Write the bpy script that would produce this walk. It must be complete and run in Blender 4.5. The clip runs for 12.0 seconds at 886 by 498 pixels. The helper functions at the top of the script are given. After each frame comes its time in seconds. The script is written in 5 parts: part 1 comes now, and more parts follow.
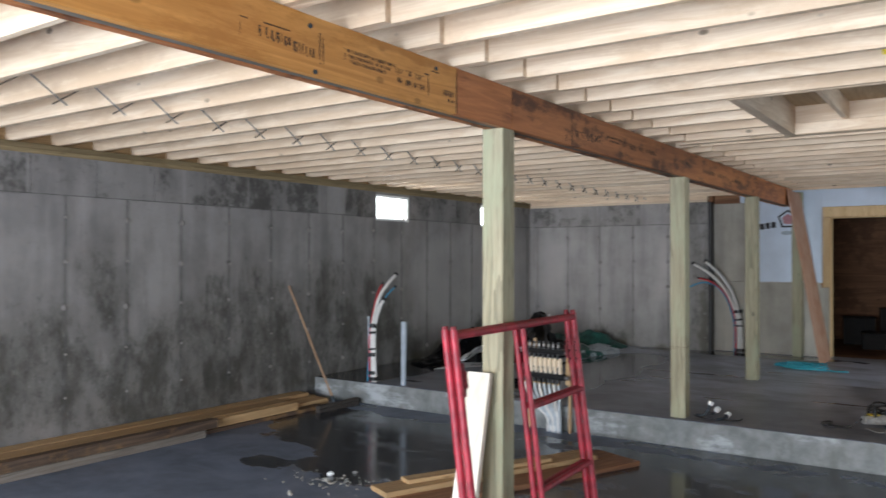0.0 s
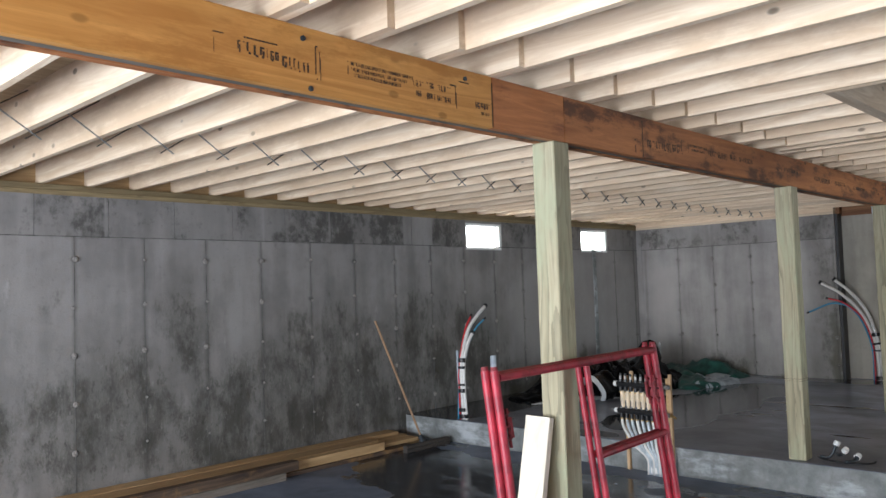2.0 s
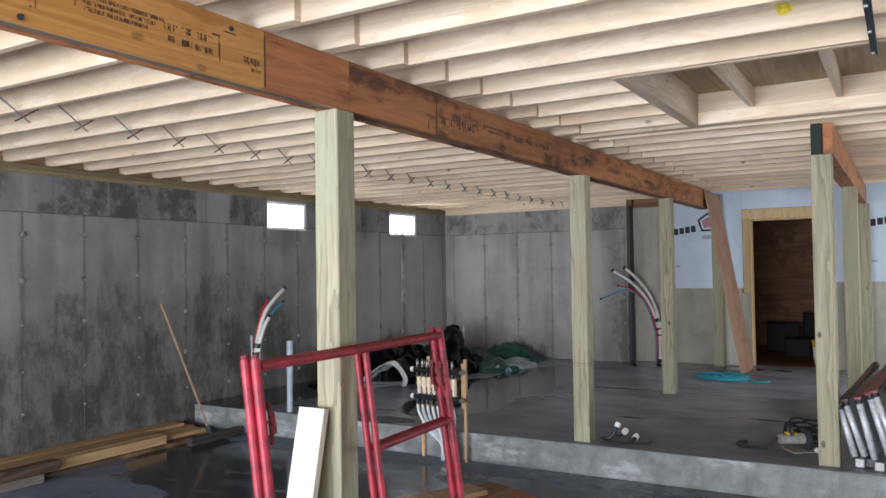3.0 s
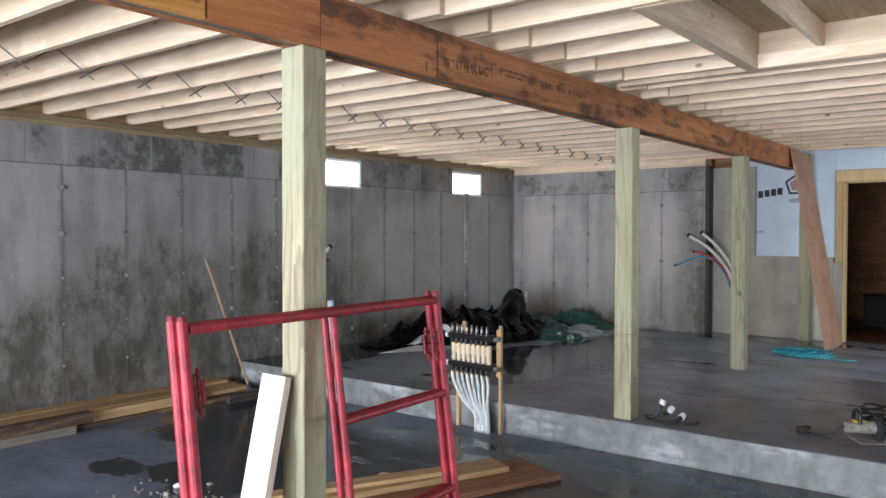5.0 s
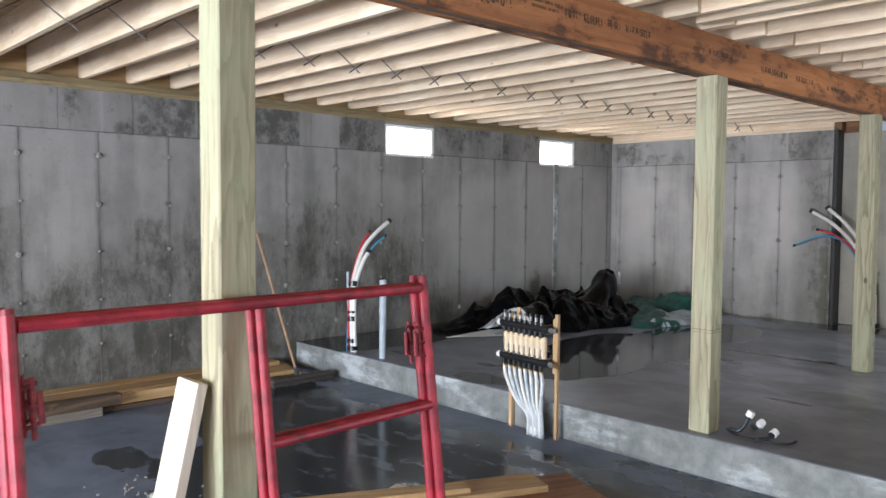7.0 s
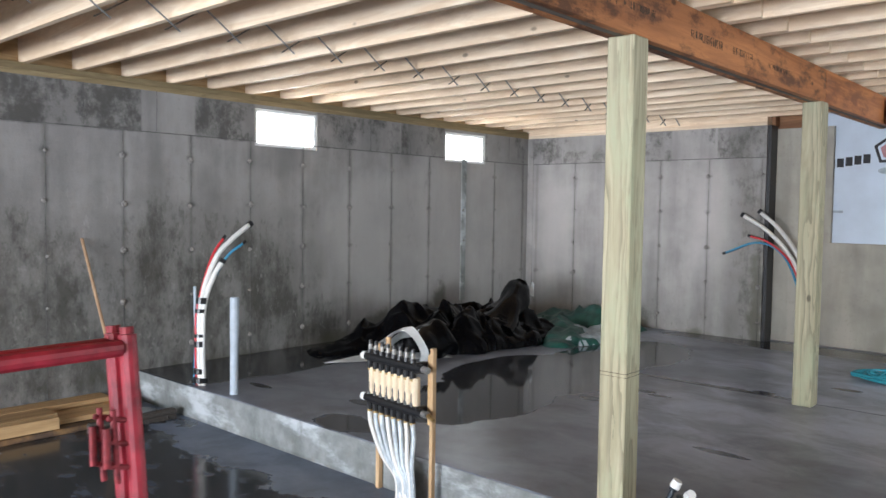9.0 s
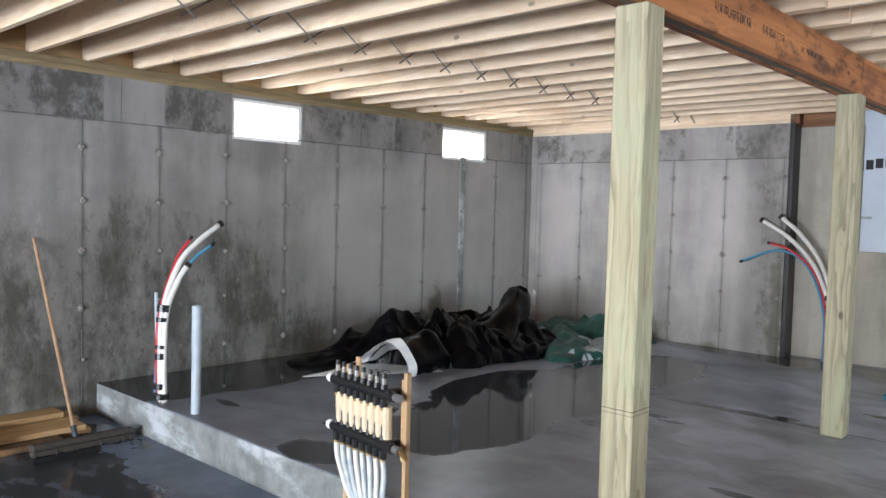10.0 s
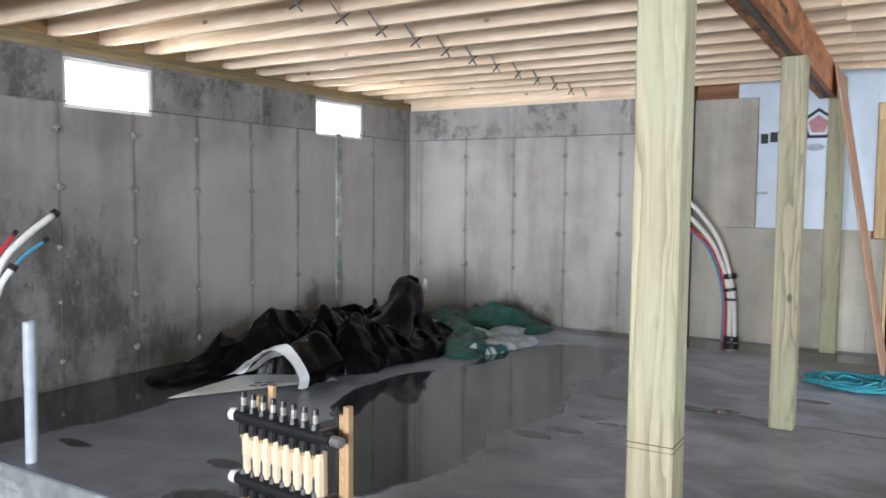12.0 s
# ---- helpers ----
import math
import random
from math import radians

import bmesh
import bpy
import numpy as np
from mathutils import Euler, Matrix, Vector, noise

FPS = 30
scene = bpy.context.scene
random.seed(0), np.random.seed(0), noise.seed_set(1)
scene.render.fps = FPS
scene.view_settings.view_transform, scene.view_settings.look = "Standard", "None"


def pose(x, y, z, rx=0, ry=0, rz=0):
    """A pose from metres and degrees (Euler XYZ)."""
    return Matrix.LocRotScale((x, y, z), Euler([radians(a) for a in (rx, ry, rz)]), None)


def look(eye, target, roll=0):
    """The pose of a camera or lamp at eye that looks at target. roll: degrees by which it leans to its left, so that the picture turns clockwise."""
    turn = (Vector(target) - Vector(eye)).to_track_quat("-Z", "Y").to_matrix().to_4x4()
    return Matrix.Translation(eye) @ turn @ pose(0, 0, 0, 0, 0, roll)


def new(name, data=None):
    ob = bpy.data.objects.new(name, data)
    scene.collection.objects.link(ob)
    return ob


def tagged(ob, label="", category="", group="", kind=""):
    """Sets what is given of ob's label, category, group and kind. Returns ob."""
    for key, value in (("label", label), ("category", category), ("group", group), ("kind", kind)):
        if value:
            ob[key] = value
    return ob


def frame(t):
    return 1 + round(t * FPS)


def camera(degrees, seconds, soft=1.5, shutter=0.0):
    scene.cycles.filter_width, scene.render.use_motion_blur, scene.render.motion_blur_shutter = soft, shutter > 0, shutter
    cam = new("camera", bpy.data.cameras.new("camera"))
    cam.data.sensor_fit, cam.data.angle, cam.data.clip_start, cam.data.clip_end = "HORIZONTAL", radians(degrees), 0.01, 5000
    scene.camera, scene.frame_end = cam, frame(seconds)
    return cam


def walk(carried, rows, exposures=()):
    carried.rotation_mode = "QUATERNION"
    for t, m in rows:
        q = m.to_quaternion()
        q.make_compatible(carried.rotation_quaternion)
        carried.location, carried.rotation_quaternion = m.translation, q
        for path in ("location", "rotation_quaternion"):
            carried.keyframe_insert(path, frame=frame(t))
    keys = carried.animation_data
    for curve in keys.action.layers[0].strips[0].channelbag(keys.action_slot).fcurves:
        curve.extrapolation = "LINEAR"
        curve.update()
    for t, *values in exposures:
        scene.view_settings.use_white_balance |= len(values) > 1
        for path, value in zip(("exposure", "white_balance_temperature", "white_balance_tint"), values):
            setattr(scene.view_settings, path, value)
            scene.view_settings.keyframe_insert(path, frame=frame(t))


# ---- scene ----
cam = camera(59.0, 12.0, 1.5, 0.3)
LIGHT = [(0.0, 1.28), (2.0, 1.32), (3.0, 1.48), (5.0, 1.78), (6.5, 1.97), (9.5, 2.29), (12.0, 2.4)]
PATH = [
    (0, (-0.087, 0.046, 1.47), (-1.225, 1.691, 1.495), 0.1),
    (0.5, (-0.133, 0.125, 1.465), (-1.089, 1.881, 1.493), 0.3),
    (1, (-0.113, 0.265, 1.449), (-1.077, 2.018, 1.466), -0.3),
    (1.5, (-0.051, 0.492, 1.473), (-1.154, 2.158, 1.555), -0.6),
    (2, (-0.031, 0.647, 1.478), (-1.408, 2.093, 1.582), -1.9),
    (2.5, (-0.027, 0.822, 1.451), (-1.266, 2.391, 1.51), -2.5),
    (3, (-0.067, 1.029, 1.455), (-1.084, 2.751, 1.508), -0.9),
    (5, (0.149, 1.69, 1.429), (-1.077, 3.27, 1.388), 0.1),
    (5.5, (0.083, 1.904, 1.444), (-1.255, 3.391, 1.419), 0.0),
    (6, (0.064, 2.159, 1.419), (-1.416, 3.503, 1.391), -1.0),
    (6.5, (0.11, 2.469, 1.432), (-1.361, 3.82, 1.321), 0.7),
    (7, (0.029, 2.739, 1.408), (-1.43, 4.104, 1.303), 0.4),
    (7.5, (-0.119, 3.041, 1.435), (-1.563, 4.423, 1.362), -0.0),
    (9.5, (-0.718, 4.293, 1.417), (-2.04, 5.79, 1.305), 1.1),
    (10, (-0.877, 4.551, 1.426), (-2.232, 6.018, 1.325), 1.5),
    (10.5, (-1.102, 4.693, 1.418), (-2.387, 6.222, 1.307), 2.2),
    (11, (-1.354, 4.842, 1.407), (-2.561, 6.427, 1.234), 0.1),
    (11.5, (-1.522, 4.983, 1.404), (-2.688, 6.597, 1.214), 0.3),
    (12, (-1.779, 4.977, 1.393), (-2.81, 6.686, 1.259), 0.5),
]
walk(cam, [(t, look(eye, target, roll)) for t, eye, target, roll in PATH], exposures=[(t, e, 6500, 10) for t, e in LIGHT])

# ---- world and light ----
FLOOR = -0.25          # lower floor; the raised slab is at 0
WEST, NORTH, SOUTH, EAST = -6.965, 12.795, -3.0, 4.0
world = bpy.data.worlds.new("world")
scene.world = world
world.use_nodes = True
wt = world.node_tree
sky = wt.nodes.new("ShaderNodeTexSky")
sky.sky_type, sky.sun_disc = "NISHITA", False
sky.sun_elevation, sky.sun_rotation = radians(38), radians(215)
wt.nodes["Background"].inputs[1].default_value = 0.13
wt.links.new(sky.outputs[0], wt.nodes["Background"].inputs[0])

sun = new("sun", bpy.data.lights.new("sun", "SUN"))
sun.data.energy, sun.data.angle, sun.data.color = 1.0, radians(12), (1, 0.96, 0.9)
sun.matrix_world = look((-8, -11, 11), (0, 0, 0))

# daylight that enters by the wide garage opening behind the walk
day = new("garage_daylight", bpy.data.lights.new("garage_daylight", "AREA"))
day.data.shape, day.data.size, day.data.size_y = "RECTANGLE", 6.8, 2.2
day.data.energy, day.data.color = 388, (0.80, 0.875, 1.0)
day.matrix_world = look((-2.0, SOUTH - 0.05, 0.95), (-2.0, 5, 1.9))
side = new("doorway_daylight", bpy.data.lights.new("doorway_daylight", "AREA"))
side.data.shape, side.data.size, side.data.size_y = "RECTANGLE", 3.6, 2.0
side.data.energy, side.data.color = 66, (0.78, 0.89, 1.0)
side.matrix_world = look((EAST + 0.1, 9.9, 1.02), (0, 9.9, 1.02))
for k, (y0, y1) in enumerate(((8.37, 9.122), (11.087, 11.858))):
    lamp = new("window_daylight", bpy.data.lights.new("window_daylight", "AREA"))
    lamp.data.shape, lamp.data.size, lamp.data.size_y = "RECTANGLE", y1 - y0 - 0.08, 0.28
    lamp.data.energy, lamp.data.color = 2.5, (0.9, 0.95, 1.0)
    lamp.matrix_world = look((WEST - 0.09, (y0 + y1) / 2, 2.18), (WEST + 3, (y0 + y1) / 2, 2.18))


# ---- material helpers ----
def mat(name):
    m = bpy.data.materials.new(name)
    m.use_nodes = True
    nt = m.node_tree
    return m, nt, nt.nodes["Principled BSDF"]


def node(nt, kind, **vals):
    n = nt.nodes.new(kind)
    for k, v in vals.items():
        if k == "op":
            n.operation = v
        elif k == "typ":
            n.noise_type = v
        else:
            n.inputs[k].default_value = v
    return n


def coords(nt, scale=(1, 1, 1), rand=False):
    tc = nt.nodes.new("ShaderNodeTexCoord")
    mp = nt.nodes.new("ShaderNodeMapping")
    mp.inputs["Scale"].default_value = scale
    nt.links.new(tc.outputs["Object"], mp.inputs["Vector"])
    if rand:
        geo = nt.nodes.new("ShaderNodeNewGeometry")
        info = nt.nodes.new("ShaderNodeObjectInfo")
        add = node(nt, "ShaderNodeMath", op="ADD")
        nt.links.new(geo.outputs["Random Per Island"], add.inputs[0])
        nt.links.new(info.outputs["Random"], add.inputs[1])
        mul = node(nt, "ShaderNodeMath", op="MULTIPLY")
        mul.inputs[1].default_value = 37.0
        nt.links.new(add.outputs[0], mul.inputs[0])
        nt.links.new(mul.outputs[0], mp.inputs["Location"])
    return mp.outputs[0]


def noise_tex(nt, vec, scale, detail=4.0, rough=0.55, dist=0.0):
    n = node(nt, "ShaderNodeTexNoise", Scale=scale, Detail=detail, Roughness=rough, Distortion=dist)
    nt.links.new(vec, n.inputs["Vector"])
    return n.outputs["Fac"]


def ramp(nt, fac, stops):
    r = nt.nodes.new("ShaderNodeValToRGB")
    e = r.color_ramp.elements
    while len(e) < len(stops):
        e.new(0.5)
    for el, (p, c) in zip(e, stops):
        el.position = p
        el.color = (*c, 1) if len(c) == 3 else c
    nt.links.new(fac, r.inputs[0])
    return r.outputs[0]


def mixc(nt, fac, a, b, mode="MIX"):
    m = nt.nodes.new("ShaderNodeMix")
    m.data_type, m.blend_type = "RGBA", mode
    for sock, v in ((m.inputs[0], fac), (m.inputs[6], a), (m.inputs[7], b)):
        if isinstance(v, (int, float)):
            sock.default_value = v
        elif isinstance(v, tuple):
            sock.default_value = (*v, 1)
        else:
            nt.links.new(v, sock)
    return m.outputs[2]


def math_node(nt, op, a, b=0.0):
    m = node(nt, "ShaderNodeMath", op=op)
    for s, v in ((m.inputs[0], a), (m.inputs[1], b)):
        if isinstance(v, (int, float)):
            s.default_value = v
        else:
            nt.links.new(v, s)
    return m.outputs[0]


def step_range(nt, v, a, b, lo=0.0, hi=1.0):
    m = nt.nodes.new("ShaderNodeMapRange")
    m.interpolation_type = "SMOOTHSTEP"
    m.inputs[1].default_value, m.inputs[2].default_value = a, b
    m.inputs[3].default_value, m.inputs[4].default_value = lo, hi
    nt.links.new(v, m.inputs[0])
    return m.outputs[0]


def bump(nt, bsdf, height, strength, dist=0.01):
    b = node(nt, "ShaderNodeBump", Strength=strength, Distance=dist)
    nt.links.new(height, b.inputs["Height"])
    nt.links.new(b.outputs[0], bsdf.inputs["Normal"])


def axes(nt):
    tc = nt.nodes.new("ShaderNodeTexCoord")
    sp = nt.nodes.new("ShaderNodeSeparateXYZ")
    nt.links.new(tc.outputs["Object"], sp.inputs[0])
    return sp.outputs


def plain(name, color, rough=0.5, metal=0.0, vary=0.12, scale=30.0, bump_s=0.1, coat=0.0):
    """Paint, plastic or metal with slight blotches and a fine relief."""
    m, nt, b = mat(name)
    v = coords(nt)
    n = noise_tex(nt, v, scale, 4)
    dark = tuple(c * (1 - vary) for c in color)
    lite = tuple(min(1, c * (1 + vary)) for c in color)
    nt.links.new(ramp(nt, n, [(0.3, dark), (0.7, lite)]), b.inputs["Base Color"])
    b.inputs["Roughness"].default_value, b.inputs["Metallic"].default_value = rough, metal
    b.inputs["Coat Weight"].default_value = coat
    if bump_s:
        bump(nt, b, noise_tex(nt, v, scale * 4, 3), bump_s, 0.002)
    return m


def wood(name, light, dark, axis, rough=0.62, ring=26.0, knots=0.5, stain=None, spread=0.14, fine=140.0, blot=2.3, rings=0.0, drag=1.0):
    """Sawn timber with its grain along axis (0, 1 or 2), knots, and a tone of its own for each piece."""
    m, nt, b = mat(name)
    sc = [1.0, 1.0, 1.0]
    sc[axis] = 0.07
    v = coords(nt, tuple(sc), rand=True)
    warp = noise_tex(nt, v, 3.0, 3, 0.5)
    wv = nt.nodes.new("ShaderNodeVectorMath")
    wv.operation = "ADD"
    nt.links.new(v, wv.inputs[0])
    nt.links.new(warp, wv.inputs[1])
    g = noise_tex(nt, wv.outputs[0], ring, 5, 0.6, 0.4)
    f = noise_tex(nt, v, fine, 3, 0.6)
    col = ramp(nt, g, [(0.36, dark), (0.5, tuple((a + c) / 2 for a, c in zip(light, dark))), (0.64, light)])
    col = mixc(nt, step_range(nt, f, 0.35, 0.75, 0, 0.35), col, dark)
    ks = [1.0, 1.0, 1.0]
    ks[axis] = 0.55
    kv = coords(nt, tuple(ks), rand=True)
    vor = node(nt, "ShaderNodeTexVoronoi", Scale=5.0)
    nt.links.new(kv, vor.inputs["Vector"])
    kf = step_range(nt, vor.outputs["Distance"], 0.05, 0.10, knots, 0)
    col = mixc(nt, kf, col, tuple(c * 0.3 for c in dark))
    if rings:
        # growth rings about a pith that leans through the piece: long arched grain on its faces
        rs = [1.0, 1.0, 1.0]
        rs[axis] = 0.11
        rv = coords(nt, tuple(rs), rand=True)
        tc = nt.nodes.new("ShaderNodeTexCoord")
        sp = nt.nodes.new("ShaderNodeSeparateXYZ")
        nt.links.new(tc.outputs["Object"], sp.inputs[0])
        o1, o2 = [k for k in range(3) if k != axis]
        bend = math_node(nt, "MULTIPLY", math_node(nt, "SUBTRACT", noise_tex(nt, rv, 8.0, 3, 0.5), 0.5), 0.22)
        p1 = math_node(nt, "ADD", math_node(nt, "ADD", sp.outputs[o1], 0.025), bend)
        p2 = math_node(nt, "ADD", sp.outputs[o2], -0.02)
        rad = math_node(nt, "SQRT", math_node(nt, "ADD", math_node(nt, "MULTIPLY", p1, p1), math_node(nt, "MULTIPLY", p2, p2)))
        saw = math_node(nt, "FRACT", math_node(nt, "MULTIPLY", math_node(nt, "ADD", rad, math_node(nt, "MULTIPLY", f, 0.005)), 58.0))
        col = mixc(nt, math_node(nt, "MULTIPLY", step_range(nt, saw, 0.35, 1.0, 0, rings), step_range(nt, warp, 0.3, 0.6, 0.35, 1.0)), col, tuple(c * 0.42 for c in dark))
    if stain:
        ss = [1.0, 1.0, 1.0]
        ss[axis] = drag
        sn = noise_tex(nt, coords(nt, tuple(ss), rand=True), blot, 7, 0.72)
        col = mixc(nt, step_range(nt, sn, 0.47, 0.63, 0, 0.9), col, stain)
    geo = nt.nodes.new("ShaderNodeNewGeometry")
    info = nt.nodes.new("ShaderNodeObjectInfo")
    rnd = math_node(nt, "FRACT", math_node(nt, "ADD", geo.outputs["Random Per Island"], info.outputs["Random"]))
    hsv = nt.nodes.new("ShaderNodeHueSaturation")
    nt.links.new(step_range(nt, rnd, 0, 1, 1 - spread, 1 + spread), hsv.inputs["Value"])
    nt.links.new(col, hsv.inputs["Color"])
    nt.links.new(hsv.outputs[0], b.inputs["Base Color"])
    b.inputs["Roughness"].default_value = rough
    b.inputs["Specular IOR Level"].default_value = 0.3
    bump(nt, b, g, 0.22, 0.002)
    return m


def blobs(nt, xyz, ellipses, wobble, scale=2.2):
    """Union of soft ellipses on the floor with ragged rims: above 0 inside."""
    v = coords(nt)
    n = math_node(nt, "MULTIPLY", math_node(nt, "SUBTRACT", noise_tex(nt, v, scale, 5, 0.6), 0.5), wobble)
    best = None
    for cx, cy, rx, ry in ellipses:
        dx = math_node(nt, "MULTIPLY", math_node(nt, "SUBTRACT", xyz[0], cx), 1 / rx)
        dy = math_node(nt, "MULTIPLY", math_node(nt, "SUBTRACT", xyz[1], cy), 1 / ry)
        d = math_node(nt, "SQRT", math_node(nt, "ADD", math_node(nt, "MULTIPLY", dx, dx), math_node(nt, "MULTIPLY", dy, dy)))
        d = math_node(nt, "MULTIPLY", math_node(nt, "SUBTRACT", 1.0, d), min(rx, ry))
        best = d if best is None else math_node(nt, "MAXIMUM", best, d)
    return math_node(nt, "ADD", best, n)


def concrete_wall(name, along, damp, spots=(), tint=(1.0, 0.95, 0.915), pale=1.0, seams=None, blocks=(), pales=(), dark_blots=()):
    """Poured wall: cloudy cement, form panels each of its own tone, a top lift with dark blocks (from, to, strength),
    mould and damp stains and brown-black blots (along, z, radii).
    """
    m, nt, b = mat(name)
    xyz = axes(nt)
    v = coords(nt)
    big = noise_tex(nt, v, 0.8, 4, 0.55)
    mid = noise_tex(nt, v, 3.2, 6, 0.6)
    fine = noise_tex(nt, v, 60, 4, 0.6)
    streak = noise_tex(nt, coords(nt, (1, 1, 0.16)), 3.6, 5, 0.55)
    grit = noise_tex(nt, v, 24, 5, 0.65)

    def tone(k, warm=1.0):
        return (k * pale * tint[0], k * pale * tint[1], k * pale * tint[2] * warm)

    col = ramp(nt, mid, [(0.34, tone(0.265)), (0.5, tone(0.30)), (0.66, tone(0.34))])
    col = mixc(nt, step_range(nt, streak, 0.45, 0.66, 0, 0.55), col, tone(0.17))
    col = mixc(nt, step_range(nt, streak, 0.50, 0.32, 0, 0.5), col, tone(0.43))
    col = mixc(nt, step_range(nt, big, 0.44, 0.64, 0, 0.4), col, tone(0.39))
    col = mixc(nt, step_range(nt, grit, 0.56, 0.70, 0, 0.25), col, tone(0.17))
    cell = nt.nodes.new("ShaderNodeCombineXYZ")
    idx = math_node(nt, "FLOOR", math_node(nt, "MULTIPLY", math_node(nt, "SUBTRACT", xyz[along], 7.695), 1 / 0.624))
    top = step_range(nt, xyz[2], 2.035, 2.05)
    nt.links.new(idx, cell.inputs[0])
    nt.links.new(math_node(nt, "MULTIPLY", top, 7.0), cell.inputs[1])
    wn = nt.nodes.new("ShaderNodeTexWhiteNoise")
    nt.links.new(cell.outputs[0], wn.inputs["Vector"])
    col = mixc(nt, math_node(nt, "MULTIPLY", wn.outputs["Value"], 0.22), col, tone(0.20))
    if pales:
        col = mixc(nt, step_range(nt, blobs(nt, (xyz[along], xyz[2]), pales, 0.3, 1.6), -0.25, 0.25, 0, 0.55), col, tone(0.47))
    # the top lift was poured later, in blocks, and is blotched dark
    rough_edge = noise_tex(nt, v, 7.0, 6, 0.7)
    cloud = noise_tex(nt, coords(nt, (1, 1, 0.8)), 3.4, 7, 0.72)
    for a0, a1, k in blocks:
        inside = math_node(nt, "MULTIPLY", step_range(nt, xyz[along], a0 - 0.006, a0 + 0.02), step_range(nt, xyz[along], a1 + 0.006, a1 - 0.02))
        inside = math_node(nt, "MULTIPLY", inside, step_range(nt, math_node(nt, "ADD", xyz[2], math_node(nt, "MULTIPLY", rough_edge, 0.07)), 2.055, 2.085))
        col = mixc(nt, math_node(nt, "MULTIPLY", inside, step_range(nt, math_node(nt, "ADD", cloud, math_node(nt, "MULTIPLY", grit, 0.18)), 0.66 - 0.17 * k, 0.86 - 0.17 * k, 0.25 * k, 0.95)), col, tone(0.085, 0.94))
    # mould runs and damp
    patch = noise_tex(nt, coords(nt, (1, 1, 0.5)), 3.0, 7, 0.70)
    col = mixc(nt, step_range(nt, patch, 0.60, 0.76, 0, damp * 0.6), col, tone(0.14, 0.92))
    if spots:
        sp = blobs(nt, (xyz[along], xyz[2]), spots, 0.5, 2.0)
        run = noise_tex(nt, coords(nt, (1, 1, 0.5)), 3.4, 9, 0.74)
        near = step_range(nt, sp, -0.3, 0.3, 0.0, 0.24)
        col = mixc(nt, step_range(nt, sp, -0.45, 0.35, 0, 0.48), col, tone(0.14, 0.9))
        col = mixc(nt, step_range(nt, math_node(nt, "ADD", run, near), 0.60, 0.84, 0, 0.82), col, tone(0.06, 0.84))
        flake = noise_tex(nt, coords(nt, (1, 1, 0.6)), 13.0, 6, 0.75)
        col = mixc(nt, math_node(nt, "MULTIPLY", step_range(nt, sp, -0.2, 0.2), step_range(nt, flake, 0.54, 0.66, 0, 0.6)), col, tone(0.055, 0.85))
        col = mixc(nt, math_node(nt, "MULTIPLY", step_range(nt, sp, -0.2, 0.2), step_range(nt, flake, 0.42, 0.33, 0, 0.4)), col, tone(0.36))
    # brown-black blots with ragged rims, mostly low on the wall
    if dark_blots:
        blot_d = blobs(nt, (xyz[along], xyz[2]), dark_blots, 0.34, 3.4)
        col = mixc(nt, step_range(nt, blot_d, -0.03, 0.06, 0, 0.75), col, tone(0.085, 0.72))
    if seams:
        f = math_node(nt, "FRACT", math_node(nt, "MULTIPLY", math_node(nt, "SUBTRACT", xyz[along], seams[0]), 1 / seams[1]))
        off = math_node(nt, "MULTIPLY", math_node(nt, "MINIMUM", f, math_node(nt, "SUBTRACT", 1.0, f)), seams[1])
        low = step_range(nt, xyz[2], 2.05, 2.03)
        smear = math_node(nt, "SUBTRACT", math_node(nt, "MULTIPLY", noise_tex(nt, coords(nt, (1, 1, 0.4)), 5.0, 7, 0.75), 0.10), off)
        col = mixc(nt, math_node(nt, "MULTIPLY", low, step_range(nt, smear, 0.010, 0.055, 0, 0.12 + 0.55 * damp)), col, tone(0.08, 0.9))
        # dirt round the rows of form ties, smeared sideways
        g = math_node(nt, "FRACT", math_node(nt, "MULTIPLY", math_node(nt, "SUBTRACT", xyz[2], 0.19), 1 / 0.4125))
        dz = math_node(nt, "MULTIPLY", math_node(nt, "MINIMUM", g, math_node(nt, "SUBTRACT", 1.0, g)), 0.4125)
        far = math_node(nt, "SQRT", math_node(nt, "ADD", math_node(nt, "MULTIPLY", off, math_node(nt, "MULTIPLY", off, 0.8)), math_node(nt, "MULTIPLY", dz, math_node(nt, "MULTIPLY", dz, 2.5))))
        blot = math_node(nt, "SUBTRACT", math_node(nt, "MULTIPLY", noise_tex(nt, v, 14.0, 6, 0.8), 0.13), far)
        col = mixc(nt, math_node(nt, "MULTIPLY", math_node(nt, "MULTIPLY", low, step_range(nt, blot, 0.012, 0.06, 0, 0.3 + 0.45 * damp)), step_range(nt, noise_tex(nt, v, 2.6, 4, 0.6), 0.42, 0.56, 0.1, 1.0)), col, tone(0.05))
    white = step_range(nt, noise_tex(nt, coords(nt, (1, 1, 0.3)), 7, 6, 0.72), 0.63, 0.76, 0, 0.4)
    col = mixc(nt, white, col, tone(0.52))
    nt.links.new(col, b.inputs["Base Color"])
    nt.links.new(step_range(nt, mid, 0.3, 0.7, 0.75, 0.5), b.inputs["Roughness"])
    b.inputs["Specular IOR Level"].default_value = 0.35
    bump(nt, b, math_node(nt, "ADD", fine, math_node(nt, "MULTIPLY", mid, 1.5)), 0.3, 0.008)
    return m


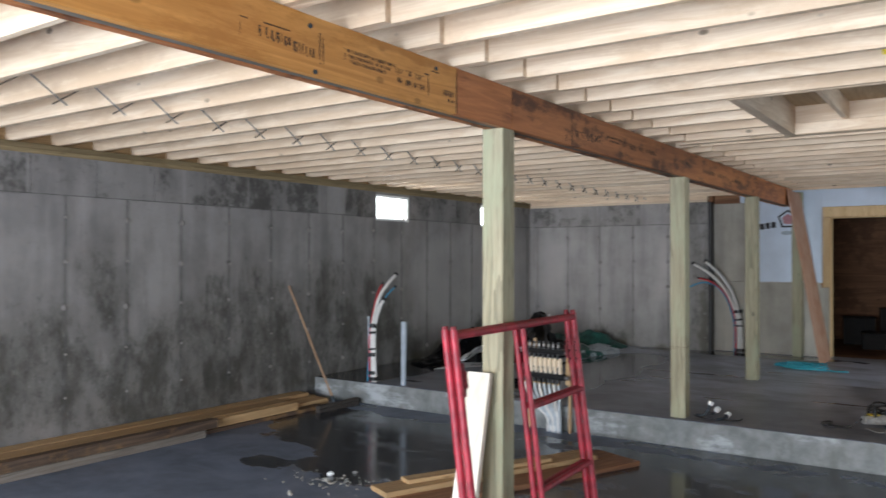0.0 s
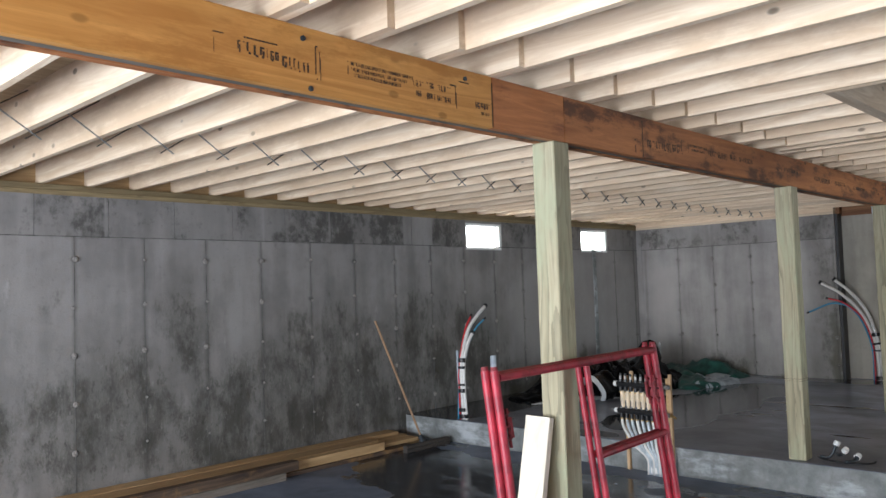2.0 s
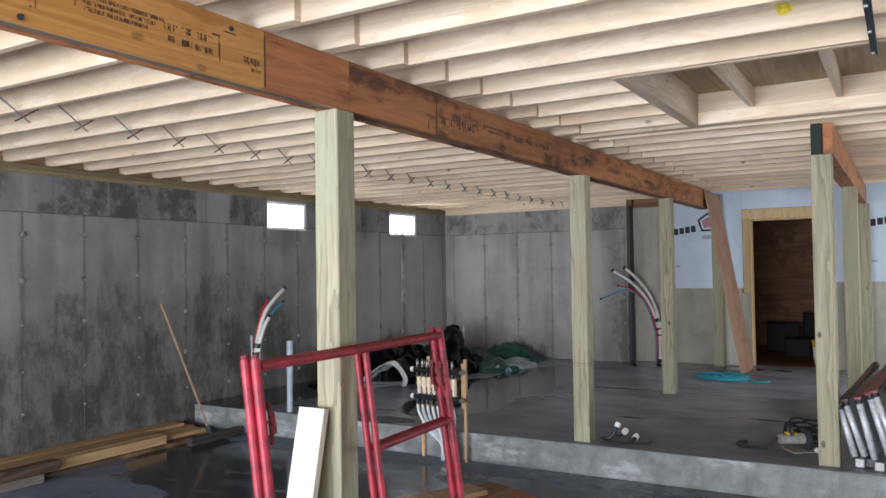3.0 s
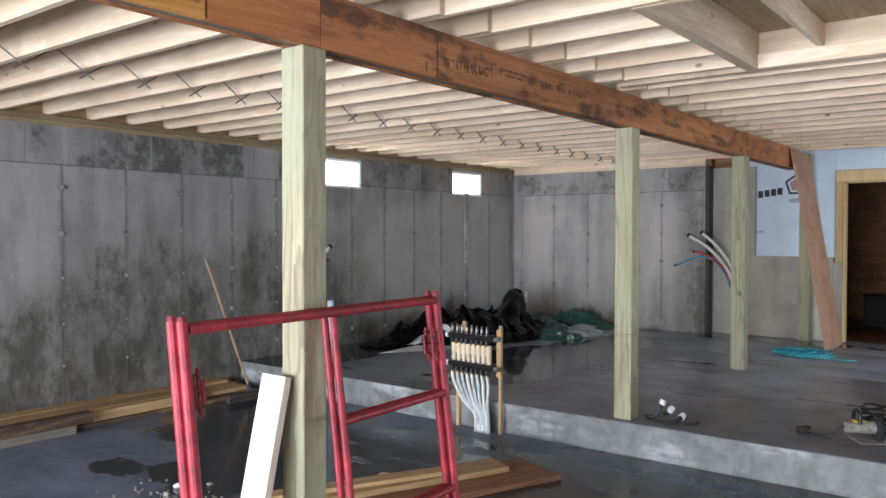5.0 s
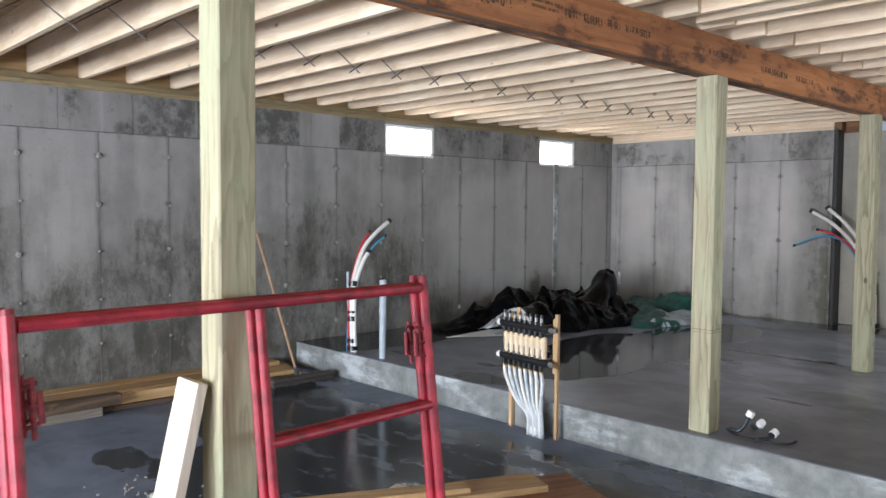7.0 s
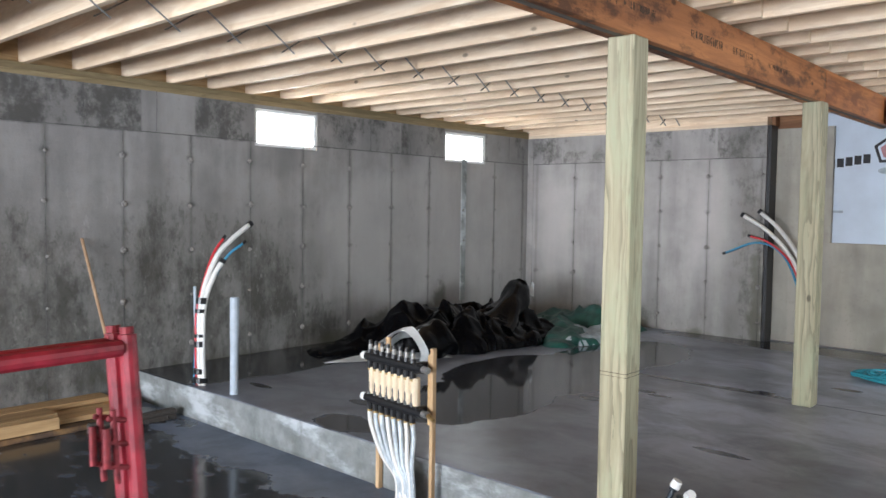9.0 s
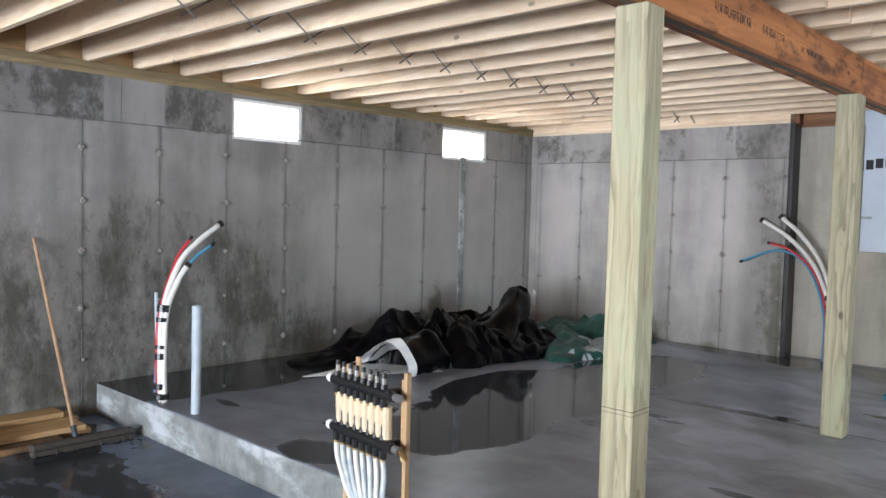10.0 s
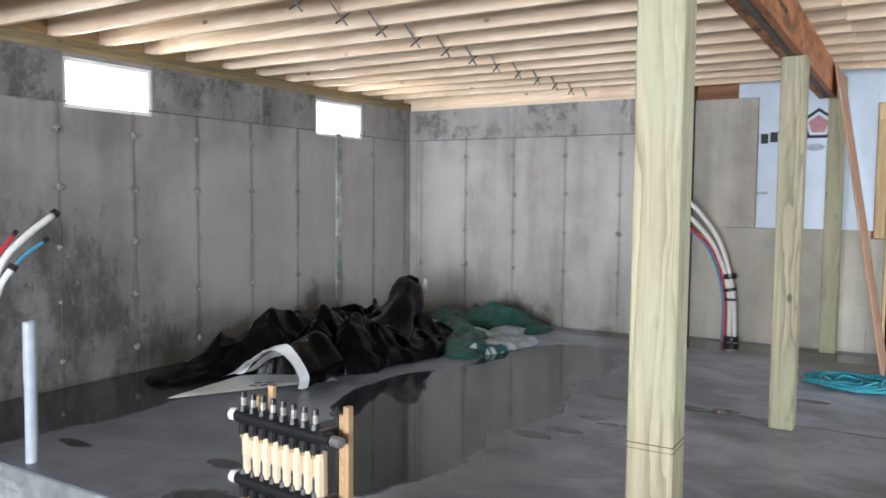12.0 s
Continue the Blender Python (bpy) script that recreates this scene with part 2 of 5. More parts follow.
def concrete_floor(name, wet_list, dry_list, tint, wobble, brown=0.0, gloss=0.05, dry=0.6, drops=(), soak=0.9, fleck=0.0, dusty_sheen=()):
    """Trowelled concrete with ragged puddles (wet_list less dry_list), small drops and drying flecks."""
    m, nt, b = mat(name)
    xyz = axes(nt)
    v = coords(nt)
    mid = noise_tex(nt, v, 2.2, 7, 0.62)
    fine = noise_tex(nt, v, 90, 3, 0.6)
    trowel = noise_tex(nt, coords(nt, (0.8, 1.25, 1)), 1.9, 8, 0.68, 0.6)
    col = ramp(nt, mid, [(0.36, tuple(c * 0.68 for c in tint)), (0.64, tuple(c * 1.15 for c in tint))])
    col = mixc(nt, step_range(nt, trowel, 0.44, 0.70, 0, 0.5), col, tuple(c * 1.5 for c in tint))
    col = mixc(nt, step_range(nt, noise_tex(nt, v, 30, 5, 0.7), 0.56, 0.70, 0, 0.3), col, tuple(c * 0.5 for c in tint))
    # pale bluish patches: dry slab, plus daylight sheen put into the colour
    if dusty_sheen:
        du = blobs(nt, xyz, dusty_sheen, 1.2, 1.4)
        col = mixc(nt, math_node(nt, "MULTIPLY", step_range(nt, du, -0.3, 0.5), step_range(nt, trowel, 0.36, 0.66, 0.2, 0.85)), col, tuple(c * 2.5 for c in tint))
    if brown:
        bn = noise_tex(nt, v, 0.7, 4, 0.55)
        col = mixc(nt, step_range(nt, bn, 0.4, 0.65, 0, brown), col, (0.21, 0.175, 0.155))
    wet = step_range(nt, blobs(nt, xyz, wet_list, wobble), -0.015, 0.035)
    if dry_list:
        patchy = step_range(nt, blobs(nt, xyz, dry_list, wobble * 1.3, 3.1), -0.02, 0.06)
        wet = math_node(nt, "MULTIPLY", wet, math_node(nt, "SUBTRACT", 1.0, patchy))
    if fleck:
        fl = step_range(nt, noise_tex(nt, coords(nt, (0.7, 1.3, 1)), 3.6, 8, 0.66), 0.54, 0.62, 0, fleck)
        wet = math_node(nt, "MULTIPLY", wet, math_node(nt, "SUBTRACT", 1.0, fl))
    if drops:
        wet = math_node(nt, "MAXIMUM", wet, step_range(nt, blobs(nt, xyz, drops, 0.07, 7.0), -0.004, 0.012))
    damp = step_range(nt, noise_tex(nt, v, 1.3, 6, 0.62), 0.52, 0.68, 0, 0.42)
    dark = math_node(nt, "MAXIMUM", wet, damp)
    col = mixc(nt, math_node(nt, "MULTIPLY", dark, soak), col, tuple(c * 0.10 for c in tint))
    nt.links.new(col, b.inputs["Base Color"])
    nt.links.new(step_range(nt, math_node(nt, "ADD", wet, math_node(nt, "MULTIPLY", mid, 0.25)), 0.1, 0.95, dry, gloss), b.inputs["Roughness"])
    h = math_node(nt, "MULTIPLY", math_node(nt, "ADD", fine, math_node(nt, "MULTIPLY", mid, 2.0)), math_node(nt, "SUBTRACT", 1.03, wet))
    bump(nt, b, h, 0.2, 0.004)
    return m


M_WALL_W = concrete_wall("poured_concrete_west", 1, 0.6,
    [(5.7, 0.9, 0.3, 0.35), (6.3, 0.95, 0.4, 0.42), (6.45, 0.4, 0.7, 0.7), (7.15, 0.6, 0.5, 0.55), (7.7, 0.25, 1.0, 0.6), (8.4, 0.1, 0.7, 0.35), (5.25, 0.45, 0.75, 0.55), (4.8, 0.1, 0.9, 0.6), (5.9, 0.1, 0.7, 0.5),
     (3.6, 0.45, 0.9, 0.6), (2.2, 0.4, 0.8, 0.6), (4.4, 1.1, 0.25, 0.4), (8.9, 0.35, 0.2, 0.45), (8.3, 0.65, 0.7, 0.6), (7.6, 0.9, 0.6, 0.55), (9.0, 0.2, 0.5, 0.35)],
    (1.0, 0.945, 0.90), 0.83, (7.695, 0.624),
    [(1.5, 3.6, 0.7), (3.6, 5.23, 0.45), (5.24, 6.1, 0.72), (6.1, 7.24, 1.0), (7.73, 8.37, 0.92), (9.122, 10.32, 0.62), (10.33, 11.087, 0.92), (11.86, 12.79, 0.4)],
    # paler patches towards the far corner: bounced light put into the colour
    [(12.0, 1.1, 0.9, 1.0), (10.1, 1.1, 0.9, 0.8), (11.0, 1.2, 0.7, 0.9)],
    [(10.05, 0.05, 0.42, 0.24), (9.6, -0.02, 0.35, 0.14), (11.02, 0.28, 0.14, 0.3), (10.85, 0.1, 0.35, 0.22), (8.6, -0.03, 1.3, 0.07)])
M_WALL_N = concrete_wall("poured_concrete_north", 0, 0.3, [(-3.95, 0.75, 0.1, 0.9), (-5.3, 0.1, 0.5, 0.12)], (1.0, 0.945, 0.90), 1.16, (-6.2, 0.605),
    [(-6.95, -6.4, 0.45), (-6.4, -5.64, 0.55), (-5.62, -4.85, 0.72), (-4.83, -4.32, 0.35), (-4.3, -3.74, 0.75)], [(-4.3, 1.2, 0.25, 0.6), (-6.5, 1.3, 0.3, 0.6)],
    [(-5.5, 0.0, 0.5, 0.12), (-3.8, 0.2, 0.08, 0.9), (-4.6, -0.02, 0.7, 0.06)])
M_SLAB = concrete_floor("slab_concrete",
    [(-4.40, 10.9, 0.55, 1.05), (-4.47, 9.6, 0.76, 1.0), (-4.32, 8.5, 0.56, 0.85), (-6.6, 8.2, 0.62, 1.4), (-6.5, 10.4, 0.55, 1.6), (-3.3, 12.62, 1.7, 0.26), (-4.45, 7.38, 0.35, 0.17)],
    [], (0.195, 0.212, 0.252), 0.26, 0.06, 0.045, 0.38,
    [(-3.66, 9.12, 0.13, 0.06), (-3.53, 9.31, 0.12, 0.06), (-3.49, 9.64, 0.10, 0.05), (-3.34, 9.57, 0.09, 0.045), (-3.02, 10.23, 0.13, 0.06), (-2.79, 10.28, 0.10, 0.05), (-3.2, 10.22, 0.75, 0.045), (-2.33, 10.86, 0.12, 0.05),
     (-4.79, 7.80, 0.12, 0.06), (-5.75, 7.6, 0.14, 0.05), (-2.4, 8.5, 0.16, 0.04), (-1.3, 8.9, 0.3, 0.04)], 0.9, 0.0,
    [(-2.6, 9.6, 1.1, 1.5), (-2.4, 11.6, 1.3, 0.9), (-0.8, 10.5, 2.0, 2.2), (-4.9, 12.0, 0.7, 0.5)])
M_LOWER = concrete_floor("lower_concrete",
    [(-4.9, 6.05, 1.5, 0.75), (-3.6, 5.75, 1.6, 1.15), (-1.3, 6.3, 2.6, 0.95), (-6.3, 6.5, 0.8, 0.7), (-5.05, 4.68, 0.34, 0.15), (-4.3, 4.85, 0.7, 0.3), (-5.5, 5.5, 0.5, 0.22)],
    [(-5.75, 6.98, 0.62, 0.13), (-4.4, 4.5, 0.35, 0.13), (-3.3, 6.6, 0.6, 0.09), (-2.2, 6.9, 1.0, 0.1)],
    (0.15, 0.182, 0.245), 0.5, 0.0, 0.15, 0.55, (), 0.95, 0.45)
M_STEP, snt, sb = mat("slab_edge_concrete")
sv = coords(snt)
scol = ramp(snt, noise_tex(snt, sv, 6.0, 6, 0.68), [(0.36, (0.155, 0.165, 0.16)), (0.5, (0.21, 0.22, 0.212)), (0.64, (0.27, 0.28, 0.272))])
scol = mixc(snt, step_range(snt, noise_tex(snt, coords(snt, (0.6, 1, 1.4)), 2.4, 6, 0.65), 0.52, 0.68, 0, 0.7), scol, (0.58, 0.61, 0.63))
scol = mixc(snt, step_range(snt, noise_tex(snt, coords(snt, (1, 1, 0.3)), 5.0, 6, 0.7), 0.52, 0.68, 0, 0.6), scol, (0.12, 0.125, 0.11))
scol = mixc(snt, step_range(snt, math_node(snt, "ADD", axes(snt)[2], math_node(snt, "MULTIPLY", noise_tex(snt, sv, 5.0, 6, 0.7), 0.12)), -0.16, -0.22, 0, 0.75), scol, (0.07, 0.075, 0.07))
snt.links.new(scol, sb.inputs["Base Color"])
sb.inputs["Roughness"].default_value = 0.6
bump(snt, sb, noise_tex(snt, sv, 22, 6, 0.7), 0.5, 0.01)
M_JOINT = plain("dirty_saw_cut", (0.05, 0.05, 0.05), 0.8, 0, 0.3, 40)
M_TIE = plain("rusty_form_tie", (0.24, 0.22, 0.20), 0.7, 0.1, 0.4, 80)
M_FIN = plain("form_seam_cement", (0.10, 0.096, 0.09), 0.9, 0, 0.6, 9)
M_PARGE = concrete_wall("parged_cement", 0, 0.15, (), (1.0, 0.935, 0.79), 1.25)
M_JOIST = wood("spruce_joist", (0.89, 0.735, 0.555), (0.72, 0.535, 0.36), 0, 0.6, 17, 0.9, stain=(0.66, 0.49, 0.33), spread=0.12, fine=80.0, drag=0.4)
M_JOIST_Y = wood("spruce_header", (0.84, 0.69, 0.53), (0.64, 0.48, 0.33), 1, 0.6, 24, 0.55, spread=0.1)
M_DECK = wood("subfloor_board", (0.50, 0.37, 0.23), (0.34, 0.24, 0.14), 1, 0.7, 9, 0.1)
M_TREATED = wood("treated_post_wood", (0.455, 0.41, 0.28), (0.32, 0.287, 0.185), 2, 0.65, 18, 0.95, stain=(0.35, 0.36, 0.235), spread=0.08, rings=0.62, drag=0.3)
M_SILL = wood("treated_sill_wood", (0.27, 0.205, 0.11), (0.17, 0.125, 0.065), 1, 0.7, 22, 0.3)
M_LVL_GOLD = wood("lvl_golden", (0.64, 0.315, 0.088), (0.46, 0.20, 0.048), 1, 0.5, 12, 0.5, stain=(0.40, 0.17, 0.04), spread=0.02, blot=5.0, drag=0.25)
M_LVL_RED = wood("lvl_red", (0.54, 0.21, 0.072), (0.33, 0.115, 0.04), 1, 0.5, 12, 0.5, stain=(0.20, 0.065, 0.028), spread=0.02, blot=6.0, drag=0.25)
M_LVL_BROWN = wood("lvl_weathered", (0.54, 0.215, 0.078), (0.30, 0.108, 0.04), 1, 0.55, 9, 0.95, stain=(0.085, 0.034, 0.018), spread=0.02, blot=7.0, drag=0.4)
M_PLANK_GOLD = wood("pine_plank_golden", (0.58, 0.39, 0.20), (0.38, 0.235, 0.11), 1, 0.6, 22, 0.4)
M_PLANK_OLD = wood("old_dark_timber", (0.17, 0.11, 0.07), (0.06, 0.04, 0.03), 1, 0.8, 20, 0.6, stain=(0.30, 0.17, 0.07))
M_PLANK_GREY = wood("weathered_grey_board", (0.21, 0.18, 0.15), (0.12, 0.10, 0.08), 1, 0.8, 24, 0.3)
M_PLANK_RED = wood("brown_plank", (0.36, 0.18, 0.09), (0.22, 0.10, 0.05), 1, 0.6, 20, 0.4)
M_BOARD = wood("pale_spruce_board", (0.86, 0.80, 0.70), (0.72, 0.63, 0.50), 2, 0.6, 20, 0.3)
M_PROP = wood("brown_prop_board", (0.60, 0.38, 0.27), (0.40, 0.22, 0.14), 2, 0.65, 20, 0.5, stain=(0.42, 0.20, 0.12), drag=1.6)
M_FRAME = wood("pine_door_frame", (0.66, 0.48, 0.26), (0.50, 0.33, 0.16), 2, 0.55, 22, 0.5)
M_OSB = wood("brown_sheathing", (0.30, 0.15, 0.075), (0.17, 0.08, 0.04), 0, 0.7, 8, 0.6, stain=(0.13, 0.06, 0.03))
M_HANDLE = wood("broom_handle_wood", (0.50, 0.33, 0.20), (0.36, 0.22, 0.13), 2, 0.5, 20, 0.2)
M_RED = plain("red_scaffold_paint", (0.30, 0.016, 0.030), 0.5, 0, 0.45, 14, 0.12, 0.0)
M_RUST = plain("rusty_red_steel", (0.20, 0.02, 0.026), 0.6, 0.2, 0.45, 50)
M_STEEL = plain("galvanised_steel", (0.30, 0.29, 0.28), 0.5, 0.7, 0.3, 60)
M_STRAP = plain("thin_grey_strap", (0.10, 0.085, 0.07), 0.5, 0.5, 0.3, 40)
M_DARKSTEEL = plain("dark_steel", (0.045, 0.055, 0.065), 0.45, 0.5, 0.3, 40)
M_BLACKSTEEL = plain("black_green_steel", (0.006, 0.012, 0.011), 0.7, 0.0, 0.3, 40)
M_ALU = plain("bare_aluminium", (0.62, 0.63, 0.65), 0.42, 0.25, 0.25, 40)
M_BLACK = plain("black_plastic", (0.014, 0.014, 0.015), 0.4, 0, 0.3, 40)
M_TAPE = plain("black_tape", (0.012, 0.012, 0.013), 0.35, 0, 0.3, 60)
M_PEX_W = plain("white_tubing", (0.72, 0.70, 0.66), 0.35, 0, 0.06, 30)
M_PEX_R = plain("red_tubing", (0.55, 0.03, 0.04), 0.35, 0, 0.1, 30)
M_PEX_B = plain("blue_tubing", (0.05, 0.26, 0.42), 0.35, 0, 0.1, 30)
M_PEX_C = plain("clear_grey_tubing", (0.50, 0.55, 0.58), 0.25, 0, 0.25, 18)
M_PEX_T = plain("beige_tubing", (0.74, 0.60, 0.42), 0.35, 0, 0.15, 18)
M_GREYPVC = plain("grey_conduit", (0.40, 0.45, 0.50), 0.45, 0, 0.12, 20)
M_STAKE = wood("pine_stake", (0.62, 0.42, 0.24), (0.44, 0.27, 0.14), 2, 0.6, 22, 0.3)
M_COPPER = plain("copper_pipe", (0.60, 0.30, 0.17), 0.4, 0.75, 0.3, 30)
M_BRASS = plain("tarnished_brass", (0.36, 0.24, 0.10), 0.4, 0.8, 0.3, 50)
M_WHITE = plain("white_fitting", (0.78, 0.78, 0.76), 0.4, 0, 0.06, 40)
M_WRAP = plain("house_wrap", (0.56, 0.64, 0.74), 0.55, 0, 0.08, 3.0, 0.15)
M_INK = plain("black_ink", (0.022, 0.022, 0.026), 0.7, 0, 0.3, 60, 0)
M_BEAMINK = plain("faded_stamp_ink", (0.055, 0.032, 0.018), 0.75, 0, 0.5, 60, 0)
M_PINK = plain("faded_red_ink", (0.42, 0.20, 0.22), 0.7, 0, 0.2, 40, 0)
M_GREYINK = plain("grey_ink", (0.33, 0.38, 0.43), 0.7, 0, 0.2, 40, 0)
M_FILM = plain("black_plastic_sheeting", (0.0025, 0.0025, 0.003), 0.18, 0, 0.4, 9, 0.15)
M_FILM.node_tree.nodes['Principled BSDF'].inputs['Specular IOR Level'].default_value = 0.1
M_FILMW = plain("white_plastic_sheeting", (0.86, 0.87, 0.86), 0.4, 0, 0.1, 9, 0.2)
M_TARP = plain("green_tarpaulin", (0.010, 0.062, 0.048), 0.5, 0, 0.6, 7, 0.35)
M_TARPG = plain("clear_grey_sheeting", (0.30, 0.33, 0.35), 0.35, 0, 0.5, 7, 0.3)
M_ROPE = plain("turquoise_rope", (0.03, 0.32, 0.40), 0.6, 0, 0.3, 60)
M_CABLE = plain("black_rubber_cable", (0.016, 0.016, 0.016), 0.55, 0, 0.2, 40)
M_YELLOW = plain("yellow_plastic", (0.60, 0.42, 0.03), 0.45, 0, 0.2, 30)
M_YELLOWPAINT = plain("yellow_marking_paint", (0.75, 0.55, 0.04), 0.7, 0, 0.3, 50)
M_BRISTLE = plain("dirty_bristles", (0.06, 0.05, 0.042), 0.9, 0, 0.5, 120, 0.6)
M_GREYTOOL = plain("dusty_grey_casting", (0.36, 0.34, 0.31), 0.5, 0.3, 0.35, 40)
M_REDDARK = plain("dark_red_paint", (0.20, 0.018, 0.022), 0.5, 0, 0.4, 25)
M_BIN = plain("clear_bin_plastic", (0.42, 0.46, 0.50), 0.3, 0, 0.2, 12)
M_RUBBLE = plain("mortar_crumbs", (0.24, 0.23, 0.20), 0.9, 0, 0.4, 50)
# near-black crate wood: the unlit room's shade put into its colour
M_CRATE = plain("shade_dark_wood", (0.010, 0.008, 0.007), 0.8, 0, 0.4, 20)
M_PLASTER = plain("grey_blockwork", (0.15, 0.15, 0.15), 0.8, 0, 0.15, 3)

M_GLASS, gnt, gb = mat("window_glass")
gb.inputs["Transmission Weight"].default_value = 1.0
gb.inputs["Roughness"].default_value = 0.02
gb.inputs["Base Color"].default_value = (0.97, 0.98, 0.98, 1)


# ---- mesh helpers ----
def finish(name, bm, material, parent=None, label="", smooth=False):
    me = bpy.data.meshes.new(name)
    bmesh.ops.recalc_face_normals(bm, faces=bm.faces)
    bm.to_mesh(me)
    bm.free()
    if smooth:
        for p in me.polygons:
            p.use_smooth = True
    me.materials.append(material)
    ob = new(name, me)
    if parent is not None:
        ob.parent = parent
    return tagged(ob, label)


def part(name, bm, material, parent, label="", smooth=False):
    return finish(name, bm, material, parent, label, smooth)


def base(name, x=0, y=0, z=0, rz=0, label="", category="", group="", kind=""):
    e = new(name)
    e.empty_display_size = 0.1
    e.matrix_basis = pose(x, y, z, 0, 0, rz)
    return tagged(e, label, category, group, kind)


def add_box(bm, x0, x1, y0, y1, z0, z1, m=None, bevel=0.0):
    t = Matrix.Translation(((x0 + x1) / 2, (y0 + y1) / 2, (z0 + z1) / 2)) @ Matrix.Diagonal((x1 - x0, y1 - y0, z1 - z0, 1))
    if m is not None:
        t = m @ t
    got = bmesh.ops.create_cube(bm, size=1.0, matrix=t)
    if bevel:
        edges = list({e for v in got["verts"] for e in v.link_edges})
        bmesh.ops.bevel(bm, geom=edges, offset=bevel, segments=1, affect="EDGES")
    return got


def box(x0, x1, y0, y1, z0, z1, m=None, bevel=0.0):
    bm = bmesh.new()
    add_box(bm, x0, x1, y0, y1, z0, z1, m, bevel)
    return bm


def add_tube(bm, pts, r, seg=10, caps=True):
    """A round tube along a line of points; r is one radius or one for each point."""
    pts = [Vector(p) for p in pts]
    rs = r if isinstance(r, (list, tuple)) else [r] * len(pts)
    rings, up = [], None
    for i, p in enumerate(pts):
        d = (pts[min(i + 1, len(pts) - 1)] - pts[max(i - 1, 0)]).normalized()
        if up is None:
            up = Vector((0, 0, 1)) if abs(d.z) < 0.9 else Vector((1, 0, 0))
        side = d.cross(up).normalized()
        up = side.cross(d).normalized()
        rings.append([bm.verts.new(p + rs[i] * (math.cos(a) * side + math.sin(a) * up)) for a in (2 * math.pi * k / seg for k in range(seg))])
    for a, b in zip(rings, rings[1:]):
        for k in range(seg):
            bm.faces.new((a[k], a[(k + 1) % seg], b[(k + 1) % seg], b[k]))
    if caps:
        bm.faces.new(rings[0])
        bm.faces.new(rings[-1])


def tube(pts, r, seg=10):
    bm = bmesh.new()
    add_tube(bm, pts, r, seg)
    return bm


def curve_pts(ctrl, n=18):
    """Points of a smooth line through the given ones."""
    c = [Vector(p) for p in ctrl]
    c = [2 * c[0] - c[1]] + c + [2 * c[-1] - c[-2]]
    out, spans = [], len(c) - 3
    for i in range(n + 1):
        s = min(i / n * spans, spans - 1e-6)
        k, t = int(s), s - int(s)
        p0, p1, p2, p3 = c[k:k + 4]
        out.append(0.5 * (2 * p1 + (p2 - p0) * t + (2 * p0 - 5 * p1 + 4 * p2 - p3) * t * t + (3 * p1 - p0 - 3 * p2 + p3) * t ** 3))
    return out


def structure(name, bm, material, label, category, smooth=False):
    return tagged(finish(name, bm, material, None, "", smooth), label, category, "", "structure")


def plank(x0, x1, y0, y1, z0, z1, wobble=0.002, m=None, bevel=0.003):
    """A sawn board: a box with eased edges."""
    return box(x0, x1, y0, y1, z0, z1, m, bevel)


# ---- large structure ----
OUT = 0.25
WINDOWS = ((8.37, 9.122), (11.087, 11.858))
WZ0, WZ1, WALL_TOP, LIFT = 2.0, 2.363, 2.392, 2.042
bm = bmesh.new()
xo = WEST - OUT
add_box(bm, xo, WEST, SOUTH - OUT, NORTH + OUT, FLOOR - 0.3, WZ0)
ys = [SOUTH - OUT, WINDOWS[0][0], WINDOWS[0][1], WINDOWS[1][0], WINDOWS[1][1], NORTH + OUT]
for a, b in ((0, 1), (2, 3), (4, 5)):
    add_box(bm, xo, WEST, ys[a], ys[b], WZ0, WZ1)
add_box(bm, xo, WEST, SOUTH - OUT, NORTH + OUT, WZ1, WALL_TOP)
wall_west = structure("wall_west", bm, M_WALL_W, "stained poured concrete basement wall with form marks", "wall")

bm = box(WEST, -3.74, NORTH, NORTH + OUT, FLOOR - 0.3, WALL_TOP)
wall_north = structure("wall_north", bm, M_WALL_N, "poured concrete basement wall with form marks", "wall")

FY = 13.06
DX0, DX1, DZ1 = -1.985, -1.06, 2.09
bm = bmesh.new()
add_box(bm, -3.74, DX0 - 0.02, FY, FY + 0.14, -0.3, 2.74)
add_box(bm, DX1 + 0.02, EAST, FY, FY + 0.14, -0.3, 2.74)
add_box(bm, DX0 - 0.02, DX1 + 0.02, FY, FY + 0.14, DZ1 + 0.02, 2.74)
wall_north_b = structure("wall_north_framed", bm, M_OSB, "brown sheathed framed wall with a doorway", "wall")

bm = bmesh.new()
GX0, GX1, GZ = -5.4, 1.4, 2.1
add_box(bm, WEST, GX0, SOUTH - OUT, SOUTH, FLOOR - 0.3, 2.74)
add_box(bm, GX1, EAST, SOUTH - OUT, SOUTH, FLOOR - 0.3, 2.74)
add_box(bm, GX0, GX1, SOUTH - OUT, SOUTH, GZ, 2.74)
structure("wall_south", bm, M_PLASTER, "plain wall with a wide garage opening", "wall")
EY0, EY1, EZ = 8.0, 11.8, 2.05
bm = bmesh.new()
add_box(bm, EAST, EAST + OUT, SOUTH - OUT, EY0, FLOOR - 0.3, 2.74)
add_box(bm, EAST, EAST + OUT, EY1, FY + 0.14, FLOOR - 0.3, 2.74)
add_box(bm, EAST, EAST + OUT, EY0, EY1, EZ, 2.74)
structure("wall_east", bm, M_PLASTER, "plain grey wall with a wide doorway to daylight", "wall")

